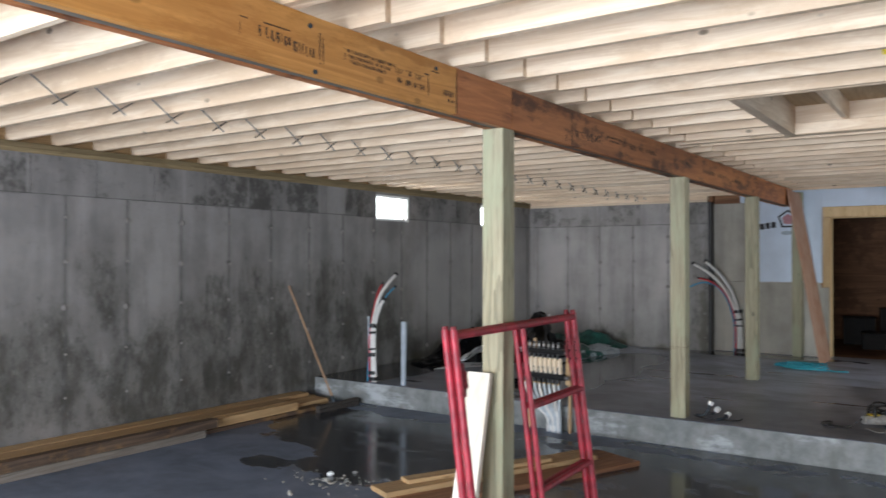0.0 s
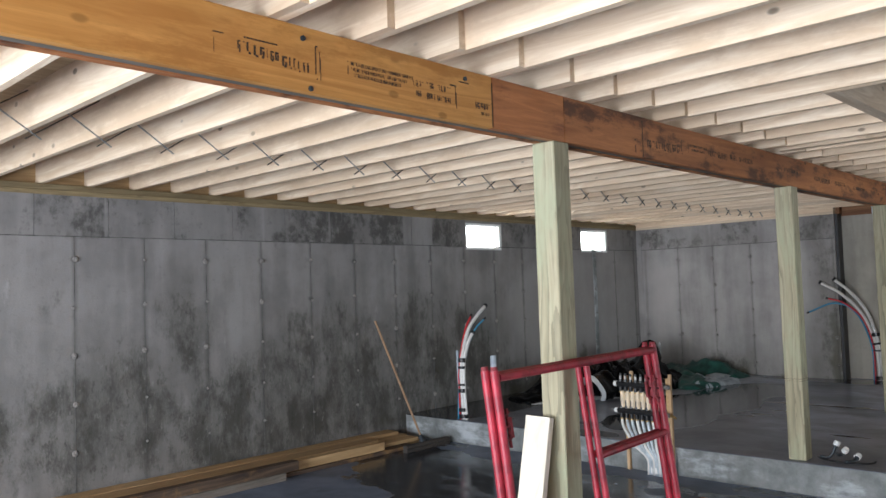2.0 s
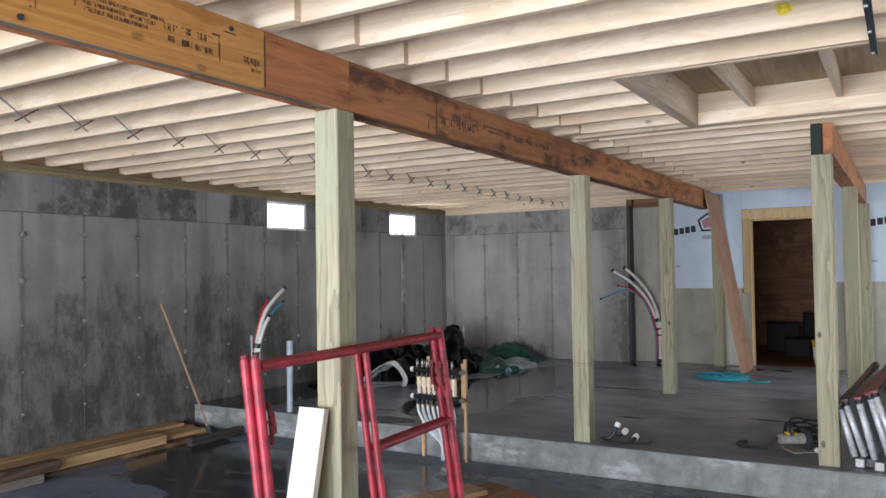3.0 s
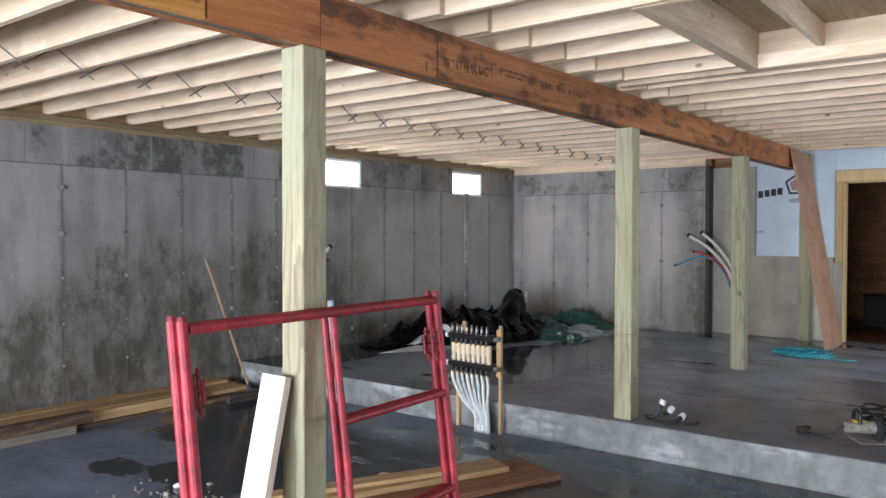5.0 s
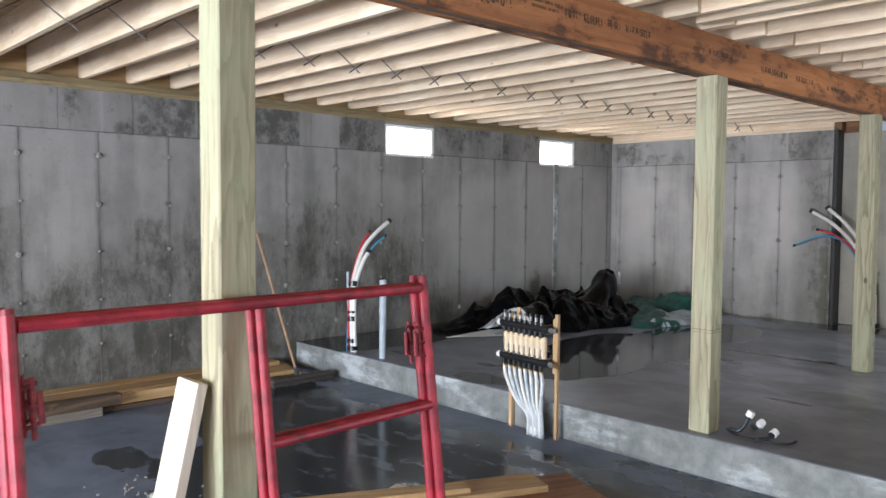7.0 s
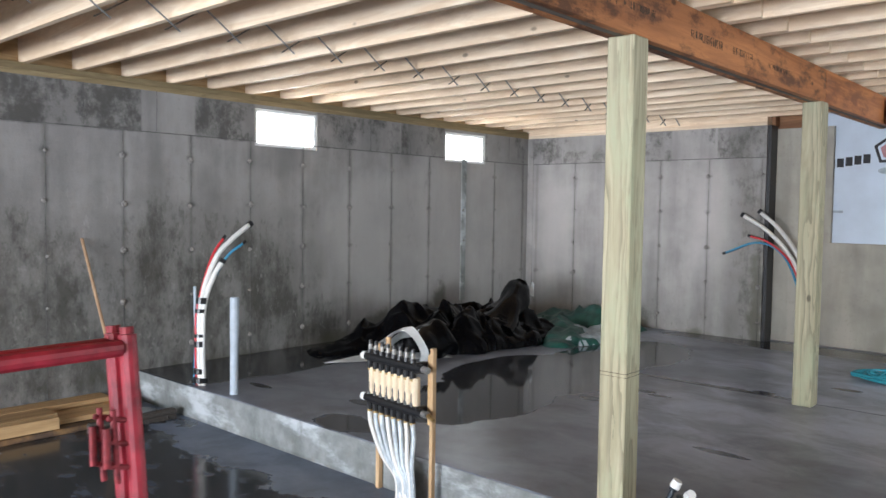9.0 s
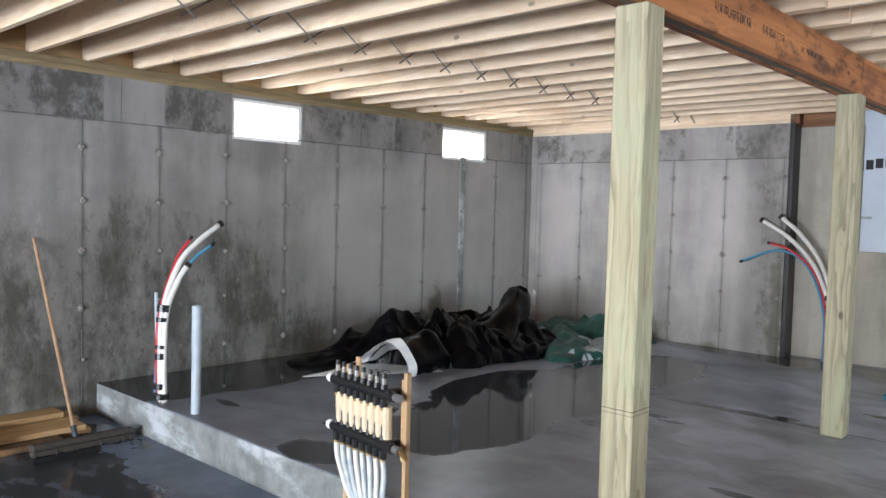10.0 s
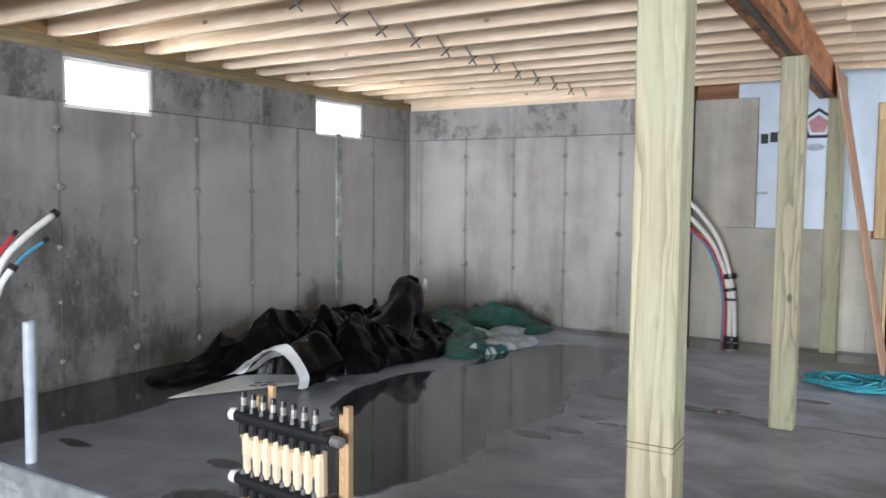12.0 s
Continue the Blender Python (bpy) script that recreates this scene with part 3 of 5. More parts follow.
STEP = 7.193
structure("floor_lower", box(WEST, EAST, SOUTH - OUT, STEP, FLOOR - 0.2, FLOOR), M_LOWER, "wet grey concrete garage floor with dry patches", "floor")
bm = box(WEST, EAST, STEP, FY + 0.14, FLOOR - 0.2, 0.0, None, 0.006)
structure("floor_slab", bm, M_SLAB, "raised grey concrete slab with puddles", "floor")
bm = bmesh.new()
prev = None
for k in range(40):
    x = -3.75 + k * 0.195
    y = 10.17 + 0.004 * math.sin(k * 1.7) + 0.002 * math.sin(k * 4.1)
    w = 0.005 + 0.0025 * abs(math.sin(k * 2.3))
    row = [bm.verts.new((x, y - w, 0.0015)), bm.verts.new((x, y + w, 0.0015))]
    if prev:
        bm.faces.new((prev[0], row[0], row[1], prev[1]))
    prev = row
structure("control_joint", bm, M_JOINT, "dark saw cut across the concrete slab", "floor joint")
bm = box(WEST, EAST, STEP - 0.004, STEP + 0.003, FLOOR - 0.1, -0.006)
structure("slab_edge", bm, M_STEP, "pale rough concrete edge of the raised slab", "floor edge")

# ceiling: deck and joists in one mesh
JZ0, JZ1, PITCH, JY0 = 2.485, 2.72, 0.4055, 4.27
BEAM_X0, BEAM_X1 = -2.52, -2.385
bm = bmesh.new()
TRIM_A, TRIM_B, HEAD_X = 5.12, 6.94, -1.43
for k in range(-18, 21):
    y = JY0 + PITCH * k
    add_box(bm, WEST - 0.10, -2.19, y, y + 0.038, JZ0, JZ1)
    if 5.25 < y + 0.04 < 6.9:
        add_box(bm, -2.62, HEAD_X, y + 0.040, y + 0.078, JZ0, JZ1)
    else:
        add_box(bm, -2.62, EAST, y + 0.040, y + 0.078, JZ0, JZ1)
add_box(bm, HEAD_X + 0.001, EAST, TRIM_A + 0.040, TRIM_A + 0.078, JZ0 - 0.002, JZ1)
add_box(bm, HEAD_X - 0.9, EAST, TRIM_B, TRIM_B + 0.038, JZ0 - 0.001, JZ1)
add_box(bm, HEAD_X - 0.9, EAST, TRIM_B + 0.040, TRIM_B + 0.078, JZ0 - 0.001, JZ1)
structure("ceiling", bm, M_JOIST, "pale spruce floor joists overhead, unfinished", "ceiling")
structure("ceiling_deck", box(WEST - 0.2, EAST, SOUTH - OUT, FY + 0.14, JZ1 + 0.001, JZ1 + 0.02), M_DECK, "plywood subfloor seen between joists", "ceiling")

header = base("stair_opening_header", 0, 0, 0, 0, "doubled spruce header framing a ceiling opening", "header")
part("ply", box(HEAD_X + 0.001, HEAD_X + 0.038, TRIM_A + 0.08, TRIM_B - 0.001, JZ0, JZ1 - 0.001), M_JOIST_Y, header)
part("ply", box(HEAD_X + 0.040, HEAD_X + 0.078, TRIM_A + 0.08, TRIM_B - 0.001, JZ0 - 0.001, JZ1 - 0.001), M_JOIST_Y, header)
tagged(finish("ledger_board", box(HEAD_X + 0.08, EAST, TRIM_B - 0.04, TRIM_B - 0.001, JZ0, JZ0 + 0.09, None, 0.002), M_JOIST), "narrow spruce ledger under short joists", "ledger")
for x in (-1.0, -0.44, 0.12, 0.68):
    tagged(finish("short_joist", box(x, x + 0.038, TRIM_A + 0.08, TRIM_B - 0.001, JZ0 + 0.092, JZ1 - 0.001, None, 0.002), M_JOIST_Y),
           "short spruce joist across the ceiling opening", "joist", "short joists in the opening")

# sill plates on the west wall, rim boards
sill = base("sill_plate", 0, 0, 0, 0, "greenish treated sill plates on the concrete wall", "sill plate")
part("lower_plate", box(WEST - 0.13, WEST + 0.006, SOUTH, NORTH, WALL_TOP, WALL_TOP + 0.04, None, 0.002), M_SILL, sill)
part("upper_plate", box(WEST - 0.13, WEST - 0.004, SOUTH, NORTH, WALL_TOP + 0.041, JZ0 - 0.001, None, 0.002), M_SILL, sill)
tagged(finish("rim_joist", box(WEST - 0.14, WEST - 0.102, SOUTH, NORTH, JZ0, JZ1), M_PLANK_GOLD), "golden rim board behind the joist ends", "rim joist")
sill_n = base("sill_plate", 0, 0, 0, 0, "pale sill plates on the concrete wall", "sill plate")
part("lower_plate", box(WEST + 0.008, -3.742, NORTH - 0.004, NORTH + 0.13, WALL_TOP, WALL_TOP + 0.04, None, 0.002), M_JOIST, sill_n)
part("upper_plate", box(WEST + 0.008, -3.742, NORTH + 0.002, NORTH + 0.13, WALL_TOP + 0.041, JZ0 - 0.001, None, 0.002), M_JOIST, sill_n)
tagged(finish("rim_joist", box(WEST - 0.10, -2.65, NORTH + 0.004, NORTH + 0.042, JZ0, JZ1), M_JOIST), "pale rim joist over the end wall", "rim joist")

# unseen boxes added outside the rim boards to stop daylight leaking in
bm = bmesh.new()
add_box(bm, WEST - 0.25, WEST - 0.142, SOUTH - OUT, NORTH + OUT, WALL_TOP, 2.74)
add_box(bm, WEST - 0.142, -3.70, NORTH + 0.132, NORTH + OUT, WALL_TOP, 2.74)
structure("wall_cap", bm, M_OSB, "unseen brown backing added to block light behind the rim boards", "wall")

# windows
for k, (y0, y1) in enumerate(WINDOWS):
    w = base(f"window_{k + 1}", WEST - 0.045, (y0 + y1) / 2, (WZ0 + WZ1) / 2, 0, "small bright basement window high in the wall", "window", "", "structure")
    hw, hh = (y1 - y0) / 2 - 0.002, (WZ1 - WZ0) / 2 - 0.002
    bm = bmesh.new()
    add_box(bm, -0.03, 0.03, -hw, -hw + 0.03, -hh, hh)
    add_box(bm, -0.03, 0.03, hw - 0.03, hw, -hh, hh)
    add_box(bm, -0.03, 0.03, -hw + 0.03, hw - 0.03, -hh, -hh + 0.03)
    add_box(bm, -0.03, 0.03, -hw + 0.03, hw - 0.03, hh - 0.03, hh)
    part("window_frame", bm, M_WHITE, w, "white vinyl window frame")
    pane = part("pane", box(-0.004, 0.004, -hw + 0.03, hw - 0.03, -hh + 0.03, hh - 0.03), M_GLASS, w)
    pane.visible_shadow = False

# room behind the doorway
RY0, RY1 = FY + 0.14, FY + 3.2
structure("back_room_floor", box(-3.0, 0.4, RY0, RY1, -0.3, -0.004), M_OSB, "brown floor of the dark room beyond", "floor")
structure("back_room_wall", box(-3.0, 0.4, RY1, RY1 + 0.1, -0.3, 2.74), M_OSB, "brown boarded wall of the dark room", "wall")
structure("back_room_wall_west", box(-3.1, -3.0, RY0, RY1 + 0.1, -0.3, 2.74), M_OSB, "brown boarded wall of the dark room", "wall")
structure("back_room_wall_east", box(0.4, 0.5, RY0, RY1 + 0.1, -0.3, 2.74), M_OSB, "brown boarded wall of the dark room", "wall")
structure("back_room_ceiling", box(-3.1, 0.5, RY0, RY1 + 0.1, 2.74, 2.8), M_OSB, "dark ceiling of the room beyond", "ceiling")

# ---- doorway frame ----
door = base("door_1", (DX0 + DX1) / 2, FY, 0, 0, "new pine door frame without a door", "door frame", "", "structure")
hx = (DX1 - DX0) / 2
part("jamb", box(-hx - 0.019, -hx + 0.002, -0.03, 0.145, 0.0, DZ1, None, 0.002), M_FRAME, door)
part("jamb", box(hx - 0.002, hx + 0.019, -0.03, 0.145, 0.0, DZ1, None, 0.002), M_FRAME, door)
part("head", box(-hx - 0.019, hx + 0.019, -0.03, 0.145, DZ1 + 0.001, DZ1 + 0.019, None, 0.002), M_FRAME, door)
part("casing", box(-hx - 0.115, -hx - 0.025, -0.022, -0.003, 1.05, DZ1 + 0.02, None, 0.003), M_FRAME, door)
part("casing", box(hx + 0.025, hx + 0.115, -0.022, -0.003, 0.0, DZ1 + 0.02, None, 0.003), M_FRAME, door)
part("head_casing", box(-hx - 0.115, hx + 0.115, -0.022, -0.003, DZ1 + 0.022, DZ1 + 0.17, None, 0.003), M_FRAME, door)

# ---- beam of laminated plies ----
def ink_words(parent, spec, x, m):
    """Unreadable stamps on the beam's face, each word a run of broken strokes: y0, y1, z0, z1."""
    ri = random.Random(17)
    for y0, y1, z0, z1 in spec:
        bm = bmesh.new()
        h, y = z1 - z0, y0
        while y < y1 - 0.003:
            w = min(y1 - y, ri.uniform(0.2, 0.55) * max(h, 0.012))
            kind = ri.random()
            if h < 0.012 or w < 0.004:
                add_box(bm, x, x + 0.0012, y, y + w, z0, z1)
            else:
                t = min(0.42 * w, 0.0085)
                if kind < 0.75:
                    add_box(bm, x, x + 0.0012, y, y + t, z0 + h * ri.uniform(0, 0.3), z1)
                if kind > 0.25:
                    add_box(bm, x, x + 0.0012, y + t, y + w, z1 - t, z1 - 0.0002)
                if kind < 0.55:
                    add_box(bm, x, x + 0.0012, y + t, y + w * 0.9, z0, z0 + t)
                if 0.3 < kind < 0.9:
                    add_box(bm, x, x + 0.0012, y + w - t, y + w, z0 + t, z1 - t * 1.1 - h * ri.uniform(0, 0.3))
            y += w + ri.uniform(0.1, 0.3) * max(h, 0.008)
        part("stamp", bm, m, parent)


BZ0, BZ1 = 2.237, JZ0 - 0.002
beam = base("main_beam", 0, 0, 0, 0, "laminated timber beam, golden then weathered brown, carrying joists", "beam")
cuts = ((SOUTH, 3.493, M_LVL_GOLD, "golden laminated timber"), (3.497, 4.082, M_LVL_RED, "reddish laminated timber"),
        (4.084, 10.175, M_LVL_BROWN, "dark weathered laminated timber"), (10.18, 12.30, M_LVL_RED, "reddish laminated timber"))
for y0, y1, m_, lab in cuts:
    part("ply", box(-2.428, BEAM_X1, y0, y1, BZ0, BZ1, None, 0.003), m_, beam, lab)
part("ply", box(-2.474, -2.430, SOUTH, 12.30, BZ0 + 0.003, BZ1, None, 0.003), M_PLANK_GREY, beam, "grey edge of the middle ply")
part("ply", box(BEAM_X0, -2.476, SOUTH, 12.30, BZ0, BZ1, None, 0.003), M_LVL_BROWN, beam, "brown laminated timber")

# ---- posts ----
def post(x0, y0, z0, z1, label):
    p = base("timber_post", x0 + 0.07, y0 + 0.07, z0, 0, label, "post", "treated timber posts")
    bm = box(-0.07, 0.07, -0.07, 0.07, 0, z1 - z0, None, 0.006)
    part("shaft", bm, M_TREATED, p)
    return p


post1 = post(-2.526, 3.977, FLOOR, BZ0 - 0.001, "square greenish treated timber post under the main beam")
post2 = post(-2.505, 7.268, 0, BZ0 - 0.001, "square greenish treated timber post at the slab edge")
post3 = post(-2.50, 10.03, 0, BZ0 - 0.001, "square yellowish treated timber post under the main beam")
post(-2.49, 12.80, 0, JZ0 - 0.002, "square treated timber post by the end wall")
post4 = post(-0.648, 7.297, 0, 2.25, "square treated timber post under the second beam")
post(-0.62, 10.10, 0, 2.25, "square treated timber post under the second beam")
post(-0.60, 12.80, 0, 2.25, "square treated timber post by the end wall")

beam2 = base("second_beam", 0, 0, 0, 0, "orange laminated timber beam on timber posts", "beam")
part("ply", box(-0.57, -0.50, 7.37, 12.95, 2.252, JZ0 - 0.002, None, 0.003), M_LVL_RED, beam2)
part("ply", box(-0.635, -0.572, 7.37, 12.95, 2.252, JZ0 - 0.002, None, 0.003), M_LVL_RED, beam2)
part("end_bracket", box(-0.645, -0.572, 7.335, 7.368, 2.252, JZ0 - 0.003, None, 0.004), M_BLACKSTEEL, beam2, "black steel end bracket")

# stamps on the beam
ink_words(beam, [(2.02, 2.024, 2.31, 2.385), (2.02, 2.06, 2.381, 2.386), (2.115, 2.17, 2.33, 2.372), (2.18, 2.24, 2.325, 2.366), (2.25, 2.29, 2.322, 2.36),
                (2.30, 2.36, 2.31, 2.352), (2.37, 2.42, 2.305, 2.345), (2.14, 2.28, 2.384, 2.39), (2.45, 2.462, 2.29, 2.42), (2.47, 2.476, 2.29, 2.40)], BEAM_X1 - 0.0002, M_BEAMINK)
ink_words(beam, [(2.604, 2.612, 2.335, 2.392), (2.625, 2.97, 2.376, 2.392), (2.625, 2.93, 2.354, 2.369), (2.64, 2.90, 2.332, 2.347), (2.97, 3.03, 2.352, 2.378),
                (3.045, 3.10, 2.352, 2.382), (3.115, 3.20, 2.356, 2.382), (2.985, 3.02, 2.312, 2.336), (3.05, 3.10, 2.308, 2.336), (3.115, 3.20, 2.310, 2.334),
                (3.232, 3.24, 2.29, 2.395), (3.20, 3.245, 2.392, 2.399), (3.26, 3.33, 2.418, 2.424), (3.37, 3.47, 2.315, 2.345), (3.41, 3.47, 2.288, 2.303)], BEAM_X1 - 0.0002, M_BEAMINK)
part("joint_gap", box(BEAM_X1 - 0.001, BEAM_X1 + 0.0012, 3.487, 3.4935, BZ0 + 0.004, BZ1 - 0.03), M_BEAMINK, beam, "dark butt joint between two plies")
part("joint_gap", box(BEAM_X1 - 0.001, BEAM_X1 + 0.0012, 4.9, 4.908, BZ0 + 0.004, BZ1 - 0.02), M_BEAMINK, beam, "dark crack in the weathered ply")
ink_words(beam, [(4.80, 4.82, 2.25, 2.34), (4.96, 5.06, 2.30, 2.352), (5.07, 5.16, 2.302, 2.355), (5.17, 5.27, 2.305, 2.358), (5.28, 5.38, 2.31, 2.36), (5.40, 5.415, 2.31, 2.40),
                (5.50, 5.51, 2.33, 2.395), (5.53, 5.78, 2.372, 2.388), (5.55, 5.75, 2.345, 2.36), (5.8, 5.92, 2.335, 2.375), (5.95, 6.10, 2.338, 2.38),
                (6.14, 6.26, 2.342, 2.385), (6.30, 6.55, 2.345, 2.382), (7.02, 7.14, 2.34, 2.375), (7.2, 7.5, 2.35, 2.385), (7.9, 8.3, 2.325, 2.37), (8.45, 8.75, 2.33, 2.37), (9.0, 9.4, 2.33, 2.36)], BEAM_X1 - 0.0002, M_BEAMINK)
for y, z in ((2.394, 2.436), (2.425, 2.25), (1.2, 2.43), (1.21, 2.26), (3.30, 2.44)):
    part("bolt_head", tube([(BEAM_X1 - 0.001, y, z), (BEAM_X1 + 0.006, y, z)], 0.011, 8), M_DARKSTEEL, beam, "dark bolt head")

for z, w in ((0.655, 0.0025), (0.638, 0.0015)):
    bm = bmesh.new()
    add_box(bm, -0.0712, 0.0712, -0.0712, 0.0712, z, z + w)
    part("pencil_mark", bm, M_BEAMINK, post2, "dark pencil line around the post")

# yellow paint mark on a joist
bm = bmesh.new()
bmesh.ops.create_circle(bm, cap_ends=True, radius=0.035, segments=9, matrix=Matrix.Translation((-0.5, JY0 + PITCH + 0.0388, 2.575)) @ pose(0, 0, 0, 90))
for v in bm.verts:
    v.co.x += 0.012 * math.sin(v.co.z * 190)
tagged(finish("paint_mark", bm, M_YELLOWPAINT), "yellow paint mark sprayed on a joist", "paint mark")

# ---- metal cross bridging between the joists ----
def bridging(x, y0, y1):
    b = base("joist_bridging", x, (y0 + y1) / 2, JZ0, 0, "thin dark metal cross bridging between two joists", "joist bridging", "bridging braces overhead")
    h = (y1 - y0) / 2
    z0, z1 = 0.0, JZ1 - JZ0 - 0.02
    for dx, za, zb in ((-0.013, z0 - 0.03, z1), (0.013, z1, z0 - 0.03)):
        bm = bmesh.new()
        d = Vector((0, 2 * h, zb - za))
        m = Matrix.Translation((dx, 0, (za + zb) / 2)) @ Matrix.Rotation(math.atan2(zb - za, 2 * h), 4, "X")
        lo, hi = (-d.length / 2 - 0.07, d.length / 2) if za < zb else (-d.length / 2, d.length / 2 + 0.07)
        add_box(bm, -0.006, 0.006, lo, hi, -0.0015, 0.0015, m)
        add_box(bm, -0.002, 0.002, lo, hi, 0.0015, 0.006, m)
        part("strap", bm, M_STRAP if za < zb else M_STEEL, b)


for k in range(-11, 21):
    y = JY0 + PITCH * k
    if y + PITCH < NORTH:
        bridging(-4.78, y + 0.039, y + PITCH - 0.001)

# flat steel angle screwed under the joists
ang = base("steel_angle", -0.17, 4.55, JZ0 - 0.004, 0, "dark steel angle screwed under the joists", "steel angle")
part("flange", box(-0.016, 0.016, -0.95, 0.85, -0.004, 0.0, None, 0.001), M_DARKSTEEL, ang)
part("web", box(0.012, 0.016, -0.95, 0.85, -0.022, -0.0045, None, 0.001), M_DARKSTEEL, ang)
for k in range(5):
    for dx in (-0.006,):
        part("screw", tube([(dx, -0.82 + 0.4055 * k, -0.0045), (dx, -0.82 + 0.4055 * k, -0.011)], 0.008, 8), M_ALU, ang, "bright screw head")

# ---- north framed wall: parging, wrap and post details ----
wrapped = base("wall_cladding", 0, FY, 0, 0, "blue-white house wrap above parged grey cement", "wall covering", "", "structure")
part("parging", box(-3.735, DX0 - 0.14, -0.05, -0.004, -0.02, 1.115, None, 0.004), M_PARGE, wrapped, "rough grey parged cement")
part("parging", box(DX0 - 0.139, DX0 - 0.024, -0.03, -0.004, 0.0, 1.045, None, 0.004), M_PARGE, wrapped, "rough grey parged cement")
part("parging", box(DX1 + 0.14, EAST, -0.05, -0.004, -0.02, 1.20, None, 0.004), M_PARGE, wrapped, "rough grey parged cement")
part("parging", box(-3.735, -3.11, -0.056, -0.0045, 1.117, 2.365, None, 0.004), M_PARGE, wrapped, "rough grey parged cement")
bm = bmesh.new()
add_box(bm, -3.30, DX0 - 0.12, -0.012, -0.005, 1.117, JZ0 + 0.2)
part("house_wrap", bm, M_WRAP, wrapped, "blue-white plastic house wrap")
part("house_wrap", box(DX1 + 0.12, EAST, -0.012, -0.005, 1.202, JZ0 + 0.2), M_WRAP, wrapped, "blue-white plastic house wrap")
part("house_wrap", box(DX0 - 0.119, DX1 + 0.119, -0.012, -0.005, DZ1 + 0.175, JZ0 + 0.2), M_WRAP, wrapped, "blue-white plastic house wrap")


def wrap_mark(x, z):
    """The maker's mark drawn as plain shapes: a run of slanted bars, a five-sided badge, a smear below."""
    slant = Matrix.Shear("XY", 4, (0.22, 0.0))
    for k in range(5):
        m = Matrix.Translation((x + 0.085 * k, -0.0135, z + 0.012 * k)) @ pose(0, 0, 0, 90) @ slant
        part("printed_bar", box(-0.034, 0.034, -0.047, 0.047, -0.001, 0.001, m), M_INK, wrapped, "black printed bar")
    for r, mm, off in ((0.155, M_INK, 0.0), (0.12, M_WRAP, 0.0014), (0.09, M_PINK, 0.0028)):
        bm = bmesh.new()
        bmesh.ops.create_circle(bm, cap_ends=True, radius=r, segments=5, matrix=Matrix.Translation((x + 0.55, -0.0125 - off, z + 0.13)) @ pose(0, 0, 0, 90))
        part("printed_badge", bm, mm, wrapped, "printed five-sided badge")
    bm = bmesh.new()
    bmesh.ops.create_circle(bm, cap_ends=True, radius=0.075, segments=14, matrix=Matrix.Translation((x + 0.53, -0.0128, z - 0.08)) @ pose(0, 0, 0, 90) @ Matrix.Diagonal((1.1, 0.45, 1, 1)))
    part("printed_patch", bm, M_GREYINK, wrapped, "grey printed patch")
    part("printed_bar", box(x + 0.02, x + 0.13, -0.0135, -0.0125, z - 0.52, z - 0.495), M_GREYINK, wrapped, "grey printed bar")


wrap_mark(-3.14, 1.96)
wrap_mark(-0.52, 1.99)
wrap_mark(1.9, 1.99)
# black strip added for the shade in the gap between the two walls
tagged(finish("damp_proof_strip", box(-3.738, -3.70, NORTH + 0.02, FY - 0.058, 0.0, WALL_TOP), M_BLACK), "black strip standing for the dark gap at the end of the concrete", "wall strip")

# leaning prop board between beam end and floor
prop = base("leaning_sheet", -1.957, 12.28, 0, 0, "weathered brown plywood sheet leaning against the beam end", "plywood sheet")
lean = math.atan2(-0.418, 2.46)
bm = box(0.0, 0.015, -0.44, 0.46, 0.0, 2.485, Matrix.Rotation(lean, 4, "Y") @ Matrix.Translation((0, 0, 0.004)), 0.002)
part("sheet", bm, M_PROP, prop)

# things in the dark room
def bucket(x, y):
    b = base("bucket", x, y, -0.004, 0, "yellow plastic bucket with a white label in the dark room", "bucket")
    part("body", tube([(0, 0, 0), (0, 0, 0.36)], [0.12, 0.145], 20), M_YELLOW, b, smooth=False)
    part("rim", tube([(0, 0, 0.335), (0, 0, 0.37)], 0.155, 20), M_YELLOW, b)
    part("label", tube([(0, 0, 0.08), (0, 0, 0.27)], [0.129, 0.14], 20), M_WHITE, b, "white label")


bucket(-1.12, FY + 0.42)
for x, y, w, h in ((-1.9, FY + 2.4, 0.5, 0.45), (-1.3, FY + 2.7, 0.6, 0.6), (-1.6, FY + 1.7, 0.35, 0.25)):
    bx = base("storage_crate", x, y, -0.004, 8, "dark wooden crate in the unlit room", "crate")
    part("body", box(-w / 2, w / 2, -0.2, 0.2, 0, h, None, 0.006), M_CRATE, bx)
    part("lid", box(-w / 2 - 0.01, w / 2 + 0.01, -0.21, 0.21, h + 0.001, h + 0.02, None, 0.004), M_CRATE, bx)

